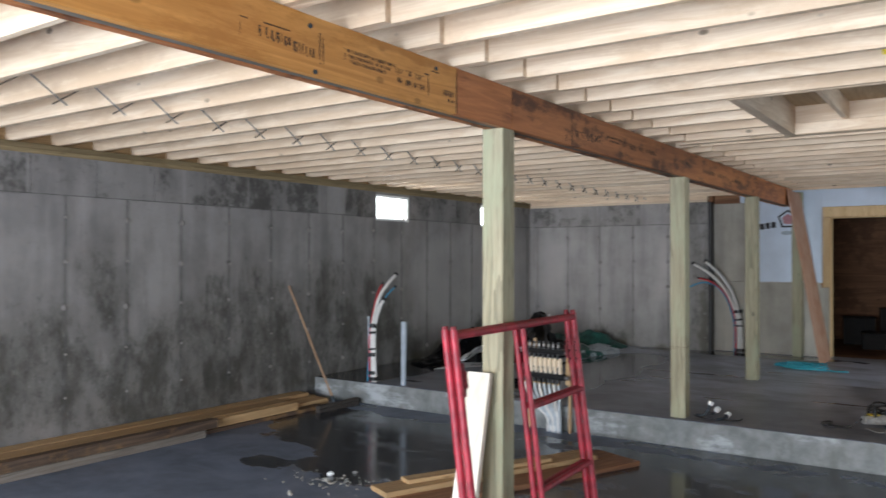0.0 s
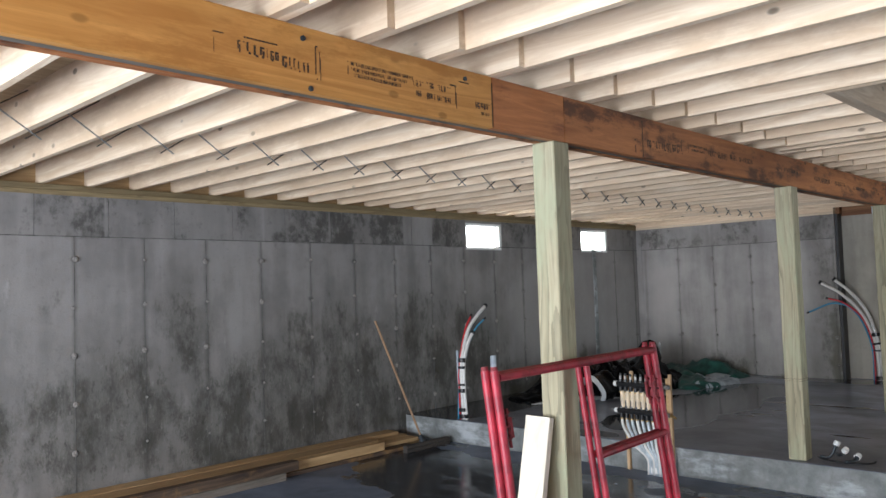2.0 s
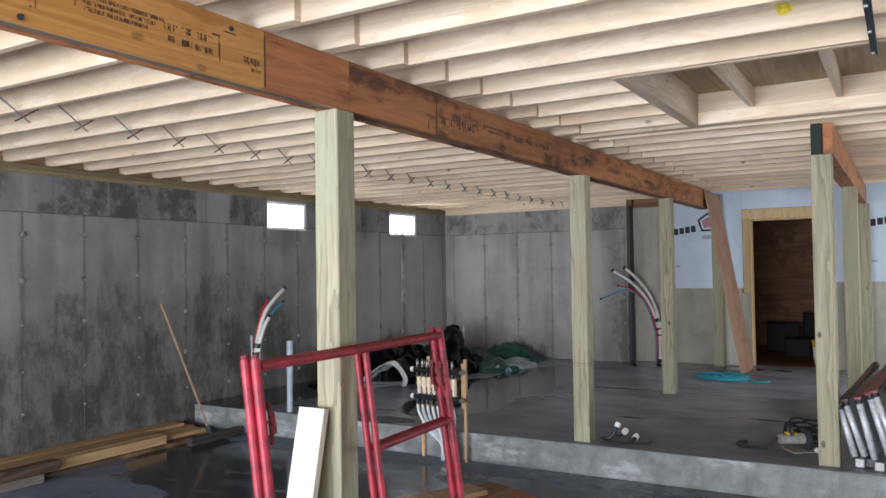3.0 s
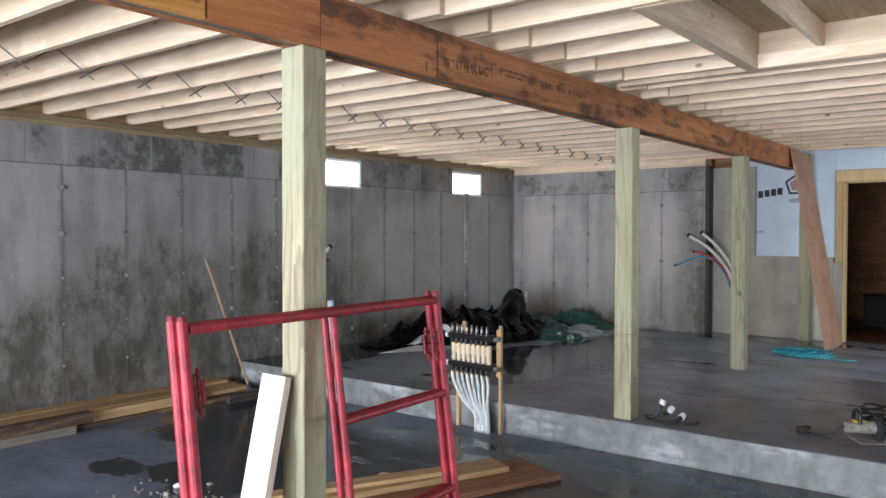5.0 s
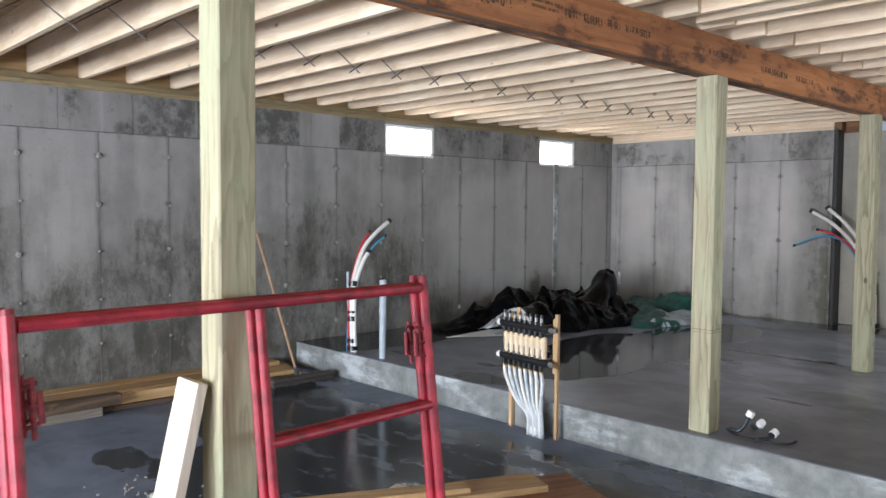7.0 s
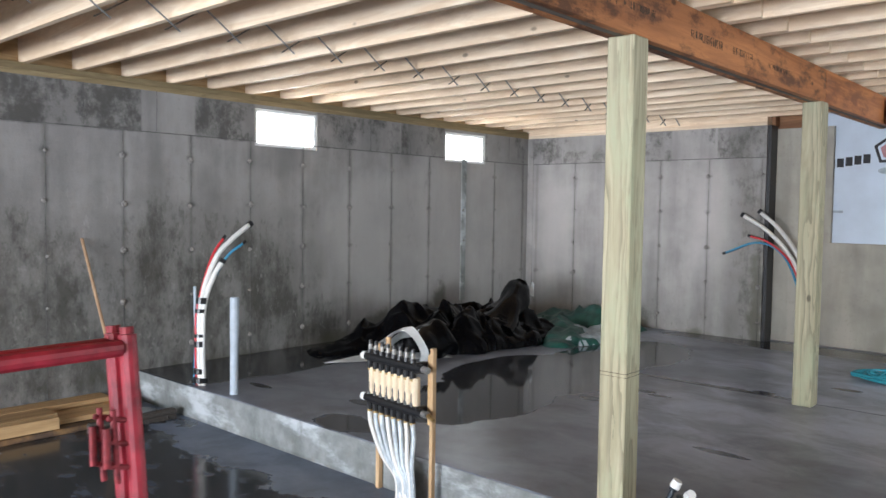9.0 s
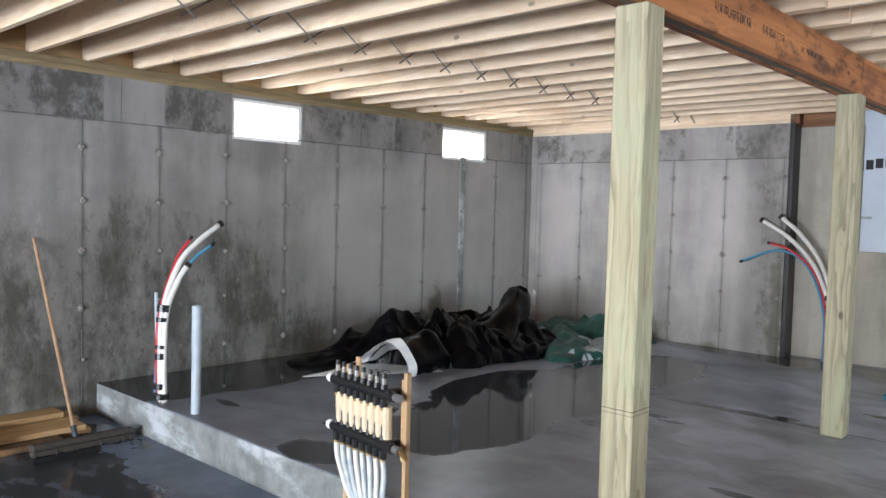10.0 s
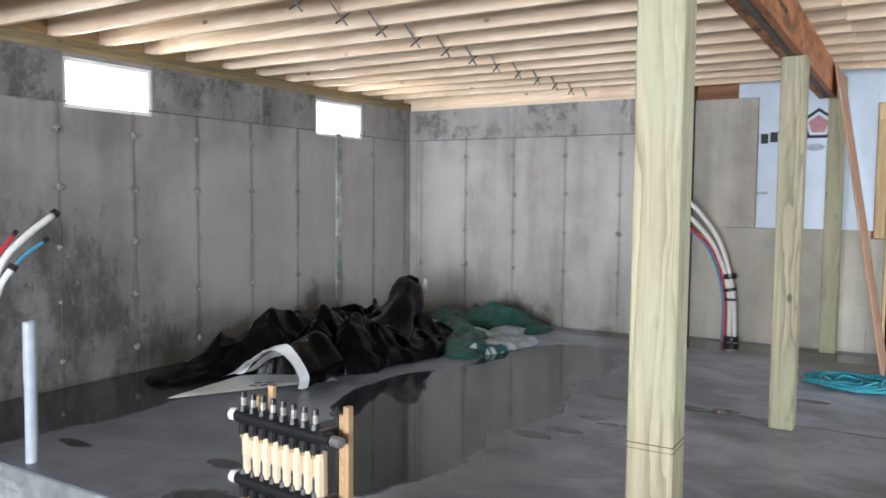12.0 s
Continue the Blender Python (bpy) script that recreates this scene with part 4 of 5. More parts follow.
# ---- red scaffold frames leaning on the post ----
def scaffold_frame(p0, p1, top, floor, lean, label):
    """A ladder-side scaffold frame: two legs, top tube, an inner upright, rungs on one side, coupling pins and catches."""
    run = Vector((p1[0] - p0[0], p1[1] - p0[1], 0))
    width = run.length
    e = base("scaffold_frame", p0[0], p0[1], floor, math.degrees(math.atan2(run.y, run.x)), label, "scaffold frame", "red scaffold frames")
    height = (top - floor)
    tilt = Matrix.Rotation(-lean, 4, "X")

    def at(u, h):
        # h runs up the leaning tubes; the top stays at the given line
        return tilt @ Vector((u, 0, h - height / math.cos(lean))) + Vector((0, 0, height))

    full = height / math.cos(lean)
    R = 0.0205
    for name, u in (("leg", 0.0), ("leg", width)):
        part(name, tube([at(u, 0.006), at(u, full)], R, 12), M_RED, e, smooth=False)
        part("coupling_pin", tube([at(u, full + 0.001), at(u, full + 0.018)], R * 0.8, 10), M_RUST, e, "rusty coupling socket")
        part("foot_plate", box(-0.03, 0.03, -0.03, 0.03, 0, 0.005, Matrix.Translation((at(u, 0.0).x, at(u, 0.0).y, 0))), M_RUST, e)
    part("top_tube", tube([at(R, full - 0.03), at(width - R, full - 0.03)], R, 12), M_RED, e)
    um = width * 0.50
    part("inner_upright", tube([at(um, 0.10), at(um, full - 0.05)], R * 0.82, 12), M_RED, e)
    for h in (full - 0.505, full - 0.985):
        part("rung", tube([at(um, h), at(width - R * 0.5, h)], R * 0.9, 12), M_RED, e)
    part("bottom_tube", tube([at(R, 0.10), at(width - R, 0.10)], R * 0.9, 12), M_RED, e)
    for u, s in ((0.0, 1), (width, -1)):
        c = part("brace_catch", tube([at(u + s * 0.048, full - 0.34), at(u + s * 0.048, full - 0.17)], 0.0075, 8), M_RUST, e, "rusty brace catch")
        for dh in (0.20, 0.255, 0.31):
            part("catch_arm", tube([at(u + s * R * 0.6, full - dh), at(u + s * 0.062, full - dh + 0.012)], 0.0065, 8), M_RUST, c)
        part("catch_pin", tube([at(u + s * 0.07, full - 0.30), at(u + s * 0.066, full - 0.21)], 0.009, 8), M_RUST, c)
    return e


LEAN = math.atan(0.128)
scaffold_frame((-2.280, 3.31), (-2.360, 4.86), 1.112, FLOOR, LEAN, "red painted steel scaffold frame leaning on the post")
scaffold_frame((-2.322, 3.297), (-2.402, 4.847), 1.112, FLOOR, LEAN, "red painted steel scaffold frame leaning against another")

# pale board leaning on the post
lb = base("leaning_board", -2.513, 3.715, FLOOR, 0, "pale new spruce board leaning on the post", "board")
bm = box(-0.077, 0.077, -0.038, 0.0, 0.0, 1.07, Matrix.Rotation(-math.atan(0.23), 4, "X") @ Matrix.Translation((0, 0, 0.01)), 0.002)
part("board", bm, M_BOARD, lb)

# planks on the floor
def loose_plank(x, y, z, rz, length, width, thick, m, label):
    p = base("loose_plank", x, y, z, rz, label, "plank", "loose planks on the floor")
    bm = plank(-width / 2, width / 2, -length, 0, 0, thick)
    part("board", bm, m, p)


loose_plank(-2.80, 6.50, FLOOR, -22, 2.2, 0.235, 0.038, M_PLANK_RED, "reddish brown plank on the wet floor")
loose_plank(-2.565, 6.405, FLOOR, -22, 2.2, 0.235, 0.038, M_PLANK_RED, "reddish brown plank on the wet floor")
loose_plank(-2.875, 6.24, FLOOR + 0.039, -23, 2.0, 0.235, 0.038, M_PLANK_GOLD, "pale plank lying on brown planks")
loose_plank(-3.03, 5.80, FLOOR + 0.078, -26, 1.3, 0.12, 0.03, M_PLANK_GOLD, "narrow pale plank on other planks")
bo = base("wood_offcut", -3.33, 5.58, FLOOR, 20, "small pale offcut of wood on the floor", "offcut")
part("block", box(-0.07, 0.07, -0.045, 0.045, 0, 0.06, None, 0.003), M_BOARD, bo)

# lumber along the west wall
def lumber(x0, x1, y0, y1, z, t, m, label):
    cx, cy = (x0 + x1) / 2, (y0 + y1) / 2
    p = base("lumber", cx, cy, z, random.uniform(-0.25, 0.25), label, "lumber", "lumber stacked by the wall")
    part("board", plank(x0 - cx, x1 - cx, y0 - cy, y1 - cy, 0, t), m, p)


lumber(-6.95, -6.72, 2.2, 6.62, FLOOR, 0.038, M_PLANK_GOLD, "golden pine board stacked against the wall")
lumber(-6.69, -6.50, 1.6, 6.95, FLOOR, 0.038, M_PLANK_GOLD, "golden pine board stacked against the wall")
lumber(-6.48, -6.34, 1.9, 6.70, FLOOR, 0.038, M_PLANK_OLD, "dark wet board stacked on the floor")
lumber(-6.95, -6.72, 2.0, 6.95, FLOOR + 0.039, 0.038, M_PLANK_GOLD, "golden pine board stacked against the wall")
lumber(-6.70, -6.47, 1.8, 6.90, FLOOR + 0.039, 0.038, M_PLANK_GOLD, "golden pine board stacked against the wall")
lumber(-6.95, -6.76, 2.4, 6.86, FLOOR + 0.078, 0.038, M_PLANK_GOLD, "golden pine board stacked against the wall")
lumber(-6.74, -6.52, 1.2, 6.35, FLOOR + 0.078, 0.038, M_PLANK_GOLD, "golden pine board stacked against the wall")
lumber(-6.46, -6.37, 1.3, 6.30, FLOOR + 0.039, 0.085, M_PLANK_GOLD, "golden pine beam stacked by the wall")
lumber(-6.33, -6.24, 1.8, 4.95, FLOOR + 0.001, 0.07, M_PLANK_GREY, "weathered grey board on the floor by the stack")
lumber(-6.345, -6.245, 1.4, 5.10, FLOOR + 0.073, 0.085, M_PLANK_OLD, "dark rough old timber on top of the stack")

# push broom leaning on the wall
br = base("push_broom", -6.20, 6.77, FLOOR, 0, "push broom with a wooden handle leaning on the wall", "broom")
head = part("head", box(-0.035, 0.035, -0.34, 0.34, 0.037, 0.08, None, 0.012), M_BRISTLE, br, "dirty wooden broom head")
bm = bmesh.new()
rb = random.Random(4)
for k in range(150):
    u, s = rb.uniform(-0.33, 0.33), rb.uniform(-0.028, 0.028)
    add_tube(bm, [(s, u, 0.036), (s * 1.2 + rb.uniform(-0.006, 0.006), u + rb.uniform(-0.008, 0.008), 0.0)], [0.008, 0.006], 5)
add_box(bm, -0.031, 0.031, -0.335, 0.335, 0.004, 0.036)
part("bristles", bm, M_BRISTLE, br, "worn dark bristles")
part("handle", tube([(-0.02, -0.05, 0.09), (-0.742, -0.055, 1.39)], [0.0125, 0.0125], 10), M_HANDLE, br, "thin brown wooden handle")
part("socket", tube([(-0.01, -0.05, 0.075), (-0.05, -0.05, 0.145)], 0.02, 10), M_DARKSTEEL, br)

# mortar crumbs on the lower floor
bm = bmesh.new()
rc = random.Random(11)
for k in range(110):
    a, r = rc.uniform(0, 6.28), abs(rc.gauss(0, 0.28))
    x, y = -4.25 + r * math.cos(a) * 0.8, 4.52 + r * math.sin(a) * 0.5
    s = rc.uniform(0.003, 0.013) * (2.0 if rc.random() < 0.08 else 1)
    m = Matrix.Translation((x, y, FLOOR + s * 0.3)) @ pose(0, 0, 0, rc.uniform(0, 90), rc.uniform(0, 90), rc.uniform(0, 360)) @ Matrix.Diagonal((s, s * rc.uniform(0.6, 1.3), s * 0.6, 1))
    bmesh.ops.create_icosphere(bm, subdivisions=1, radius=1.0, matrix=m)
tagged(finish("mortar_crumbs", bm, M_RUBBLE), "grey mortar crumbs scattered on the floor", "rubble", "", "stuff")
st = base("mortar_lump", -4.36, 4.66, FLOOR, 30, "small white lump of mortar on the floor", "rubble")
bm = bmesh.new()
bmesh.ops.create_icosphere(bm, subdivisions=2, radius=0.026, matrix=Matrix.Translation((0, 0, 0.015)) @ Matrix.Diagonal((1.1, 0.8, 0.65, 1)))
for v in bm.verts:
    v.co += 0.008 * noise.noise_vector(v.co * 40)
part("lump", bm, M_WHITE, st)

# ---- heating manifold on two stakes in front of the slab ----
mf = base("heating_manifold", -3.93, 7.165, FLOOR, -6, "underfloor heating manifold, black bars with pale tubes, on stakes", "manifold")
H = -FLOOR
part("stake", box(-0.012, 0.018, -0.012, 0.02, 0, 0.62 + H, None, 0.002), M_STAKE, mf, "thin pine stake")
part("stake", box(0.030, 0.062, 0.022, 0.04, 0.2 + H, 0.66 + H, None, 0.002), M_STAKE, mf, "pale pine strip")
part("stake", box(0.462, 0.488, -0.005, 0.022, 0, 0.655 + H, None, 0.002), M_STAKE, mf, "pine stake")
part("backing_board", box(0.425, 0.458, 0.012, 0.03, 0.22 + H, 0.615 + H, None, 0.002), M_PLANK_GOLD, mf, "golden backing strip")
for zc in (0.545, 0.30):
    bar = part("bar", tube([(-0.05, -0.055, zc + H), (0.46, -0.055, zc + H)], 0.0255, 12), M_BLACK, mf, "black plastic manifold bar")
    part("end_cap", tube([(-0.085, -0.055, zc + H), (-0.052, -0.055, zc + H)], 0.024, 12), M_WHITE, bar, "white end cap")
    part("union", tube([(0.462, -0.055, zc + H), (0.505, -0.055, zc + H)], 0.02, 8), M_STEEL, bar, "dull steel union")
    part("clamp", box(0.40, 0.43, -0.075, 0.01, zc - 0.03 + H, zc + 0.03 + H, None, 0.004), M_BLACK, bar)
    for k in range(8):
        x = -0.015 + 0.056 * k
        part("valve_body", tube([(x, -0.055, zc - 0.065 + H), (x, -0.055, zc - 0.022 + H)], [0.019, 0.021], 10), M_BLACK, bar)
        part("valve_top", tube([(x, -0.055, zc + 0.024 + H), (x, -0.055, zc + 0.046 + H)], [0.019, 0.016], 8), M_BLACK, bar)
        part("meter_glass", tube([(x, -0.055, zc + 0.046 + H), (x, -0.055, zc + 0.076 + H)], 0.0115, 8), M_GREYTOOL if zc > 0.4 else M_BLACK, bar, "dull flow meter")
        part("meter_cap", tube([(x, -0.055, zc + 0.076 + H), (x, -0.055, zc + 0.098 + H)], [0.013, 0.010], 8), M_BLACK, bar)
        part("collar", tube([(x, -0.055, zc - 0.078 + H), (x, -0.055, zc - 0.066 + H)], 0.017, 8), M_BRASS, bar, "thin brass collar")
part("drain_cock", tube([(0.516, -0.055, 0.30 + H), (0.575, -0.07, 0.285 + H)], [0.016, 0.01], 8), M_BRASS, mf, "brass drain cock")
for k in range(8):
    x = -0.015 + 0.056 * k
    part("supply_tube", tube([(x + 0.010, -0.04, 0.33 + H), (x + 0.010, -0.042, 0.485 + H)], 0.0255, 10), M_PEX_T, mf, "beige tube")
    xe = 0.26 + 0.021 * k
    pts = curve_pts([(x, -0.055, 0.235 + H), (x + 0.02, -0.06, 0.15 + H), ((x + xe) / 2 + 0.01, -0.075, 0.0 + H * 1.0), (xe, -0.07, -0.10 + H), (xe, -0.06, 0.003)], 16)
    part("floor_tube", tube(pts, 0.0145, 8), M_PEX_W if k % 3 == 0 else M_PEX_C, mf, "cloudy grey-white tube", smooth=True)
    if k in (2, 4):
        part("tube_clip", tube([(xe, -0.068, 0.02), (xe, -0.066, 0.075)], 0.015, 8), M_WHITE, mf, "white clip")

# ---- tube bundles rising from the slab ----
def bundle(x, y, tubes, label, tapes):
    b = base("tube_bundle", x, y, 0, 0, label, "pipes", "tube bundles rising from the slab")
    for name, m, r, ctrl, cap in tubes:
        pts = curve_pts(ctrl, 22)
        t = part(name, tube(pts, r, 10), m, b, smooth=True)
        if cap:
            d = (pts[-1] - pts[-2]).normalized()
            part("end_cap", tube([pts[-1] - d * 0.012, pts[-1] + d * 0.022], r * 1.25, 10), M_BLACK, t, "black end cap")
    for p, q, r in tapes:
        part("tape", tube([p, q], r, 14), M_TAPE, b, "black tape")


bundle(-6.10, 7.27, [
    ("white_tube", M_PEX_W, 0.021, [(0.005, 0, 0), (-0.01, 0.0, 0.3), (-0.03, 0.03, 0.66), (-0.035, 0.15, 0.98), (-0.035, 0.30, 1.14), (-0.038, 0.482, 1.268)], True),
    ("white_tube", M_PEX_W, 0.021, [(0.035, 0.01, 0), (0.012, 0.015, 0.3), (-0.01, 0.045, 0.64), (-0.01, 0.13, 0.86), (0.0, 0.20, 0.97)], True),
    ("red_tube", M_PEX_R, 0.011, [(-0.05, 0.0, 0), (-0.045, -0.01, 0.3), (-0.05, 0.01, 0.62), (-0.06, 0.14, 1.0), (-0.07, 0.26, 1.16)], True),
    ("blue_tube", M_PEX_B, 0.011, [(-0.075, -0.005, 0), (-0.06, -0.005, 0.25), (-0.03, 0.02, 0.6), (0.01, 0.21, 0.98), (0.03, 0.38, 1.12)], True),
    ("grey_stub", M_GREYPVC, 0.012, [(-0.055, 0.03, 0), (-0.06, 0.0, 0.4), (-0.06, -0.01, 0.78)], False)],
    "white, red and blue tubes taped in a curved bundle",
    [((0.0, 0.005, 0.02), (0.0, 0.005, 0.06), 0.056), ((-0.01, 0.005, 0.09), (-0.01, 0.005, 0.13), 0.05), ((-0.015, 0.008, 0.30), (-0.018, 0.010, 0.345), 0.045),
     ((-0.02, 0.012, 0.375), (-0.022, 0.014, 0.40), 0.046), ((-0.03, 0.022, 0.57), (-0.03, 0.023, 0.60), 0.044), ((-0.03, 0.03, 0.64), (-0.03, 0.035, 0.69), 0.045)])
bundle(-3.27, 12.90, [
    ("white_tube", M_PEX_W, 0.022, [(0.03, 0, 0), (0.0, 0, 0.5), (-0.12, -0.03, 0.95), (-0.30, -0.12, 1.25), (-0.49, -0.18, 1.44)], True),
    ("white_tube", M_PEX_W, 0.022, [(-0.02, 0.0, 0), (-0.04, 0, 0.5), (-0.17, -0.06, 0.92), (-0.40, -0.16, 1.22), (-0.67, -0.20, 1.40)], True),
    ("red_tube", M_PEX_R, 0.012, [(-0.07, 0, 0), (-0.08, 0, 0.5), (-0.18, -0.06, 0.88), (-0.38, -0.17, 1.10), (-0.59, -0.20, 1.17)], True),
    ("blue_tube", M_PEX_B, 0.012, [(-0.09, 0.01, 0), (-0.10, 0, 0.5), (-0.25, -0.08, 0.95), (-0.5, -0.19, 1.10), (-0.86, -0.21, 0.97)], True)],
    "white, red and blue tubes taped in a bundle by the wall",
    [((0.0, 0, 0.01), (0.0, 0, 0.06), 0.07), ((-0.02, 0, 0.41), (-0.02, 0, 0.43), 0.062), ((-0.025, 0, 0.50), (-0.03, 0, 0.53), 0.06), ((-0.03, 0, 0.62), (-0.035, 0, 0.67), 0.062)])

gp = base("grey_pipe", -5.655, 7.29, 0, 0, "upright grey plastic pipe stub in the slab", "pipe")
bm = bmesh.new()
add_tube(bm, [(0, 0, 0), (0.008, 0, 0.735)], 0.031, 16, False)
add_tube(bm, [(0, 0, 0.02), (0.008, 0, 0.735)], 0.027, 16, False)
part("pipe", bm, M_GREYPVC, gp, smooth=True)
part("coupling", tube([(0.004, 0, 0.42), (0.008, 0, 0.728)], 0.0335, 16), M_GREYPVC, gp)

# small fittings by the post
for x, y, turn, tip, rise, lab in ((-2.23, 7.44, 20, 25, 0.075, "white fitting upright on a bent grey tube"), (-2.05, 7.40, 75, 62, 0.0, "white capped fitting lying on the slab"), (-2.19, 7.55, -35, 48, 0.02, "white fitting on a grey elbow")):
    e = base("pipe_fitting", x, y, 0, turn, lab, "pipe fitting", "loose fittings by the post")
    m = Matrix.Translation((0.034, 0, 0.03 + rise)) @ Matrix.Rotation(radians(tip), 4, "Y")
    part("body", tube(curve_pts([(-0.08, 0.02, 0.016), (-0.02, 0.0, 0.018), (0.015, 0, 0.022 + rise * 0.5), m @ Vector((0, 0, 0.0))], 10), 0.013, 10), M_DARKSTEEL, e, "dark bent tube", True)
    part("collar", tube([m @ Vector((0, 0, -0.004)), m @ Vector((0, 0, 0.012))], 0.021, 6), M_DARKSTEEL, e)
    part("cap", tube([m @ Vector((0, 0, 0.013)), m @ Vector((0, 0, 0.05))], [0.026, 0.023], 12), M_WHITE, e, "white cap")
e = base("loose_hose", -2.22, 7.46, 0, 0, "thin dark hose lying on the slab", "hose")
part("hose", tube(curve_pts([(-0.12, 0.0, 0.008), (-0.02, -0.09, 0.008), (0.15, -0.10, 0.008), (0.28, -0.05, 0.008), (0.30, 0.05, 0.008)], 26), 0.007, 8), M_CABLE, e, smooth=True)

# coil of turquoise rope
rp = base("rope_coil", -2.13, 11.52, 0, 0, "tangled coil of turquoise rope on the slab", "rope")
rr = random.Random(3)
pts = []
for k in range(90):
    a = k * 0.62
    r = 0.17 + 0.09 * math.sin(k * 0.37) + rr.uniform(-0.03, 0.03)
    pts.append((-0.02 + r * 1.35 * math.cos(a), r * 0.95 * math.sin(a), 0.012 + 0.045 * (0.5 + 0.5 * math.sin(k * 0.9)) * rr.random() + 0.02 * rr.random()))
pts += [(0.3, -0.12, 0.01), (0.45, -0.16, 0.01), (0.58, -0.10, 0.01)]
part("rope", tube(curve_pts(pts, 420), 0.0085, 6), M_ROPE, rp, smooth=True)

# ---- plastic sheeting heap and tarpaulin ----
def heap(name, ridges, x0, x1, y0, y1, step, m, rough, label, seed, cut=0.012, base_lift=0.0, folds=False):
    """A crumpled sheet: ridges (ax, ay, bx, by, height, width) raised over the floor, folds from noise, a ragged rim."""
    nx, ny = int((x1 - x0) / step), int((y1 - y0) / step)
    bm = bmesh.new()
    grid = {}
    for i in range(nx + 1):
        for j in range(ny + 1):
            x, y = x0 + i * step, y0 + j * step
            wob = noise.noise(Vector((x * 2.2, y * 2.2, seed)))
            h = 0.0
            for ax, ay, bx, by, hh, w in ridges:
                dx, dy = bx - ax, by - ay
                t = max(0, min(1, ((x - ax) * dx + (y - ay) * dy) / (dx * dx + dy * dy + 1e-9)))
                d = math.hypot(x - ax - t * dx, y - ay - t * dy) / (w * (1 + 0.45 * wob))
                if d < 1:
                    top = hh[0] + (hh[1] - hh[0]) * t
                    h = max(h, top * (1 - d ** 1.5))
            if h > cut:
                f = 0.75 - abs(noise.noise(Vector((x * 4.4 + y * 1.5, y * 2.4 - x, seed + 3)))) * 1.2 - abs(noise.noise(Vector((x * 6 - y * 3, y * 7 + x * 2, seed + 9)))) * 0.45
                if folds:
                    # broad soft folds with a few sharp creases
                    wx, wy = x + 0.3 * noise.noise(Vector((x * 1.4, y * 1.4, seed))), y + 0.3 * noise.noise(Vector((x * 1.4, y * 1.4, seed + 5)))
                    wave = math.sin((wx * 0.9 + wy * 0.55) * 17 + 3 * noise.noise(Vector((wx * 1.6, wy * 1.6, seed + 7))))
                    crease = max(0.0, 1 - 3.2 * abs(noise.noise(Vector((wx * 2.6 + wy * 1.2, wy * 1.5 - wx, seed + 3)))))
                    h = h * (0.86 + 0.15 * wave) + 0.075 * crease * crease * min(1.0, h / 0.15)
                    fold2 = max(0.0, 1 - 3.0 * abs(noise.noise(Vector((wx * 6.5 - wy * 3, wy * 4.5 + wx * 2, seed + 11)))))
                    h += 0.035 * fold2 * min(1.0, h / 0.1)
                    f = 0.0
                h = h * (1 - rough * 0.55) + rough * f * (0.05 + 0.5 * h)
                grid[i, j] = bm.verts.new((x + 0.03 * noise.noise(Vector((x * 9, y * 9, seed + 1))), y + 0.03 * noise.noise(Vector((x * 9, y * 9, seed + 2))), 0.006 + base_lift + h))
    for (i, j) in list(grid):
        q = [grid.get(c) for c in ((i, j), (i + 1, j), (i + 1, j + 1), (i, j + 1))]
        if all(q):
            bm.faces.new(q)
    rim = [v for v in bm.verts if v.is_boundary]
    for v in rim:
        v.co.z = 0.004 + base_lift
    loose = [v for v in bm.verts if not v.link_faces]
    bmesh.ops.delete(bm, geom=loose, context="VERTS")
    ob = finish(name, bm, m, None, label, True)
    return ob


film = heap("plastic_sheeting", [(-6.5, 8.85, -6.4, 9.3, (0.03, 0.12), 0.26), (-6.45, 9.42, -6.25, 9.7, (0.22, 0.42), 0.32), (-6.2, 9.6, -6.05, 10.0, (0.44, 0.44), 0.42), (-6.05, 10.0, -6.0, 10.6, (0.42, 0.30), 0.40),
        (-5.72, 9.95, -5.68, 10.1, (0.32, 0.36), 0.34), (-5.68, 10.0, -5.66, 10.7, (0.36, 0.26), 0.34), (-5.85, 10.6, -5.95, 11.2, (0.30, 0.36), 0.30),
        (-6.45, 9.7, -6.45, 11.3, (0.26, 0.28), 0.36), (-5.75, 10.6, -5.65, 11.2, (0.22, 0.26), 0.33)], -6.94, -5.1, 8.2, 12.2, 0.02, M_FILM, 0.0,
        "crumpled heap of black plastic sheeting on the slab", 5.0, 0.012, 0.0, True)
tagged(film, "", "plastic sheeting")


def loft(rows, ring, wrinkle, seed):
    """A closed skin through rings: each row is a centre, a half width along x, and a half height."""
    bm, prev = bmesh.new(), None
    for k, (c, rx, rz) in enumerate(rows):
        now = []
        for q in range(ring):
            a = 2 * math.pi * q / ring
            w = 1 + wrinkle * noise.noise(Vector((1.6 * math.cos(a), 1.6 * math.sin(a), seed + k * 0.35)))
            now.append(bm.verts.new((c[0] + rx * w * math.cos(a), c[1] - rz * 0.55 * w * math.sin(a), c[2] + rz * w * math.sin(a))))
        if prev:
            for q in range(ring):
                bm.faces.new((prev[q], prev[(q + 1) % ring], now[(q + 1) % ring], now[q]))
        prev = now
    bm.faces.new(prev)
    return bm


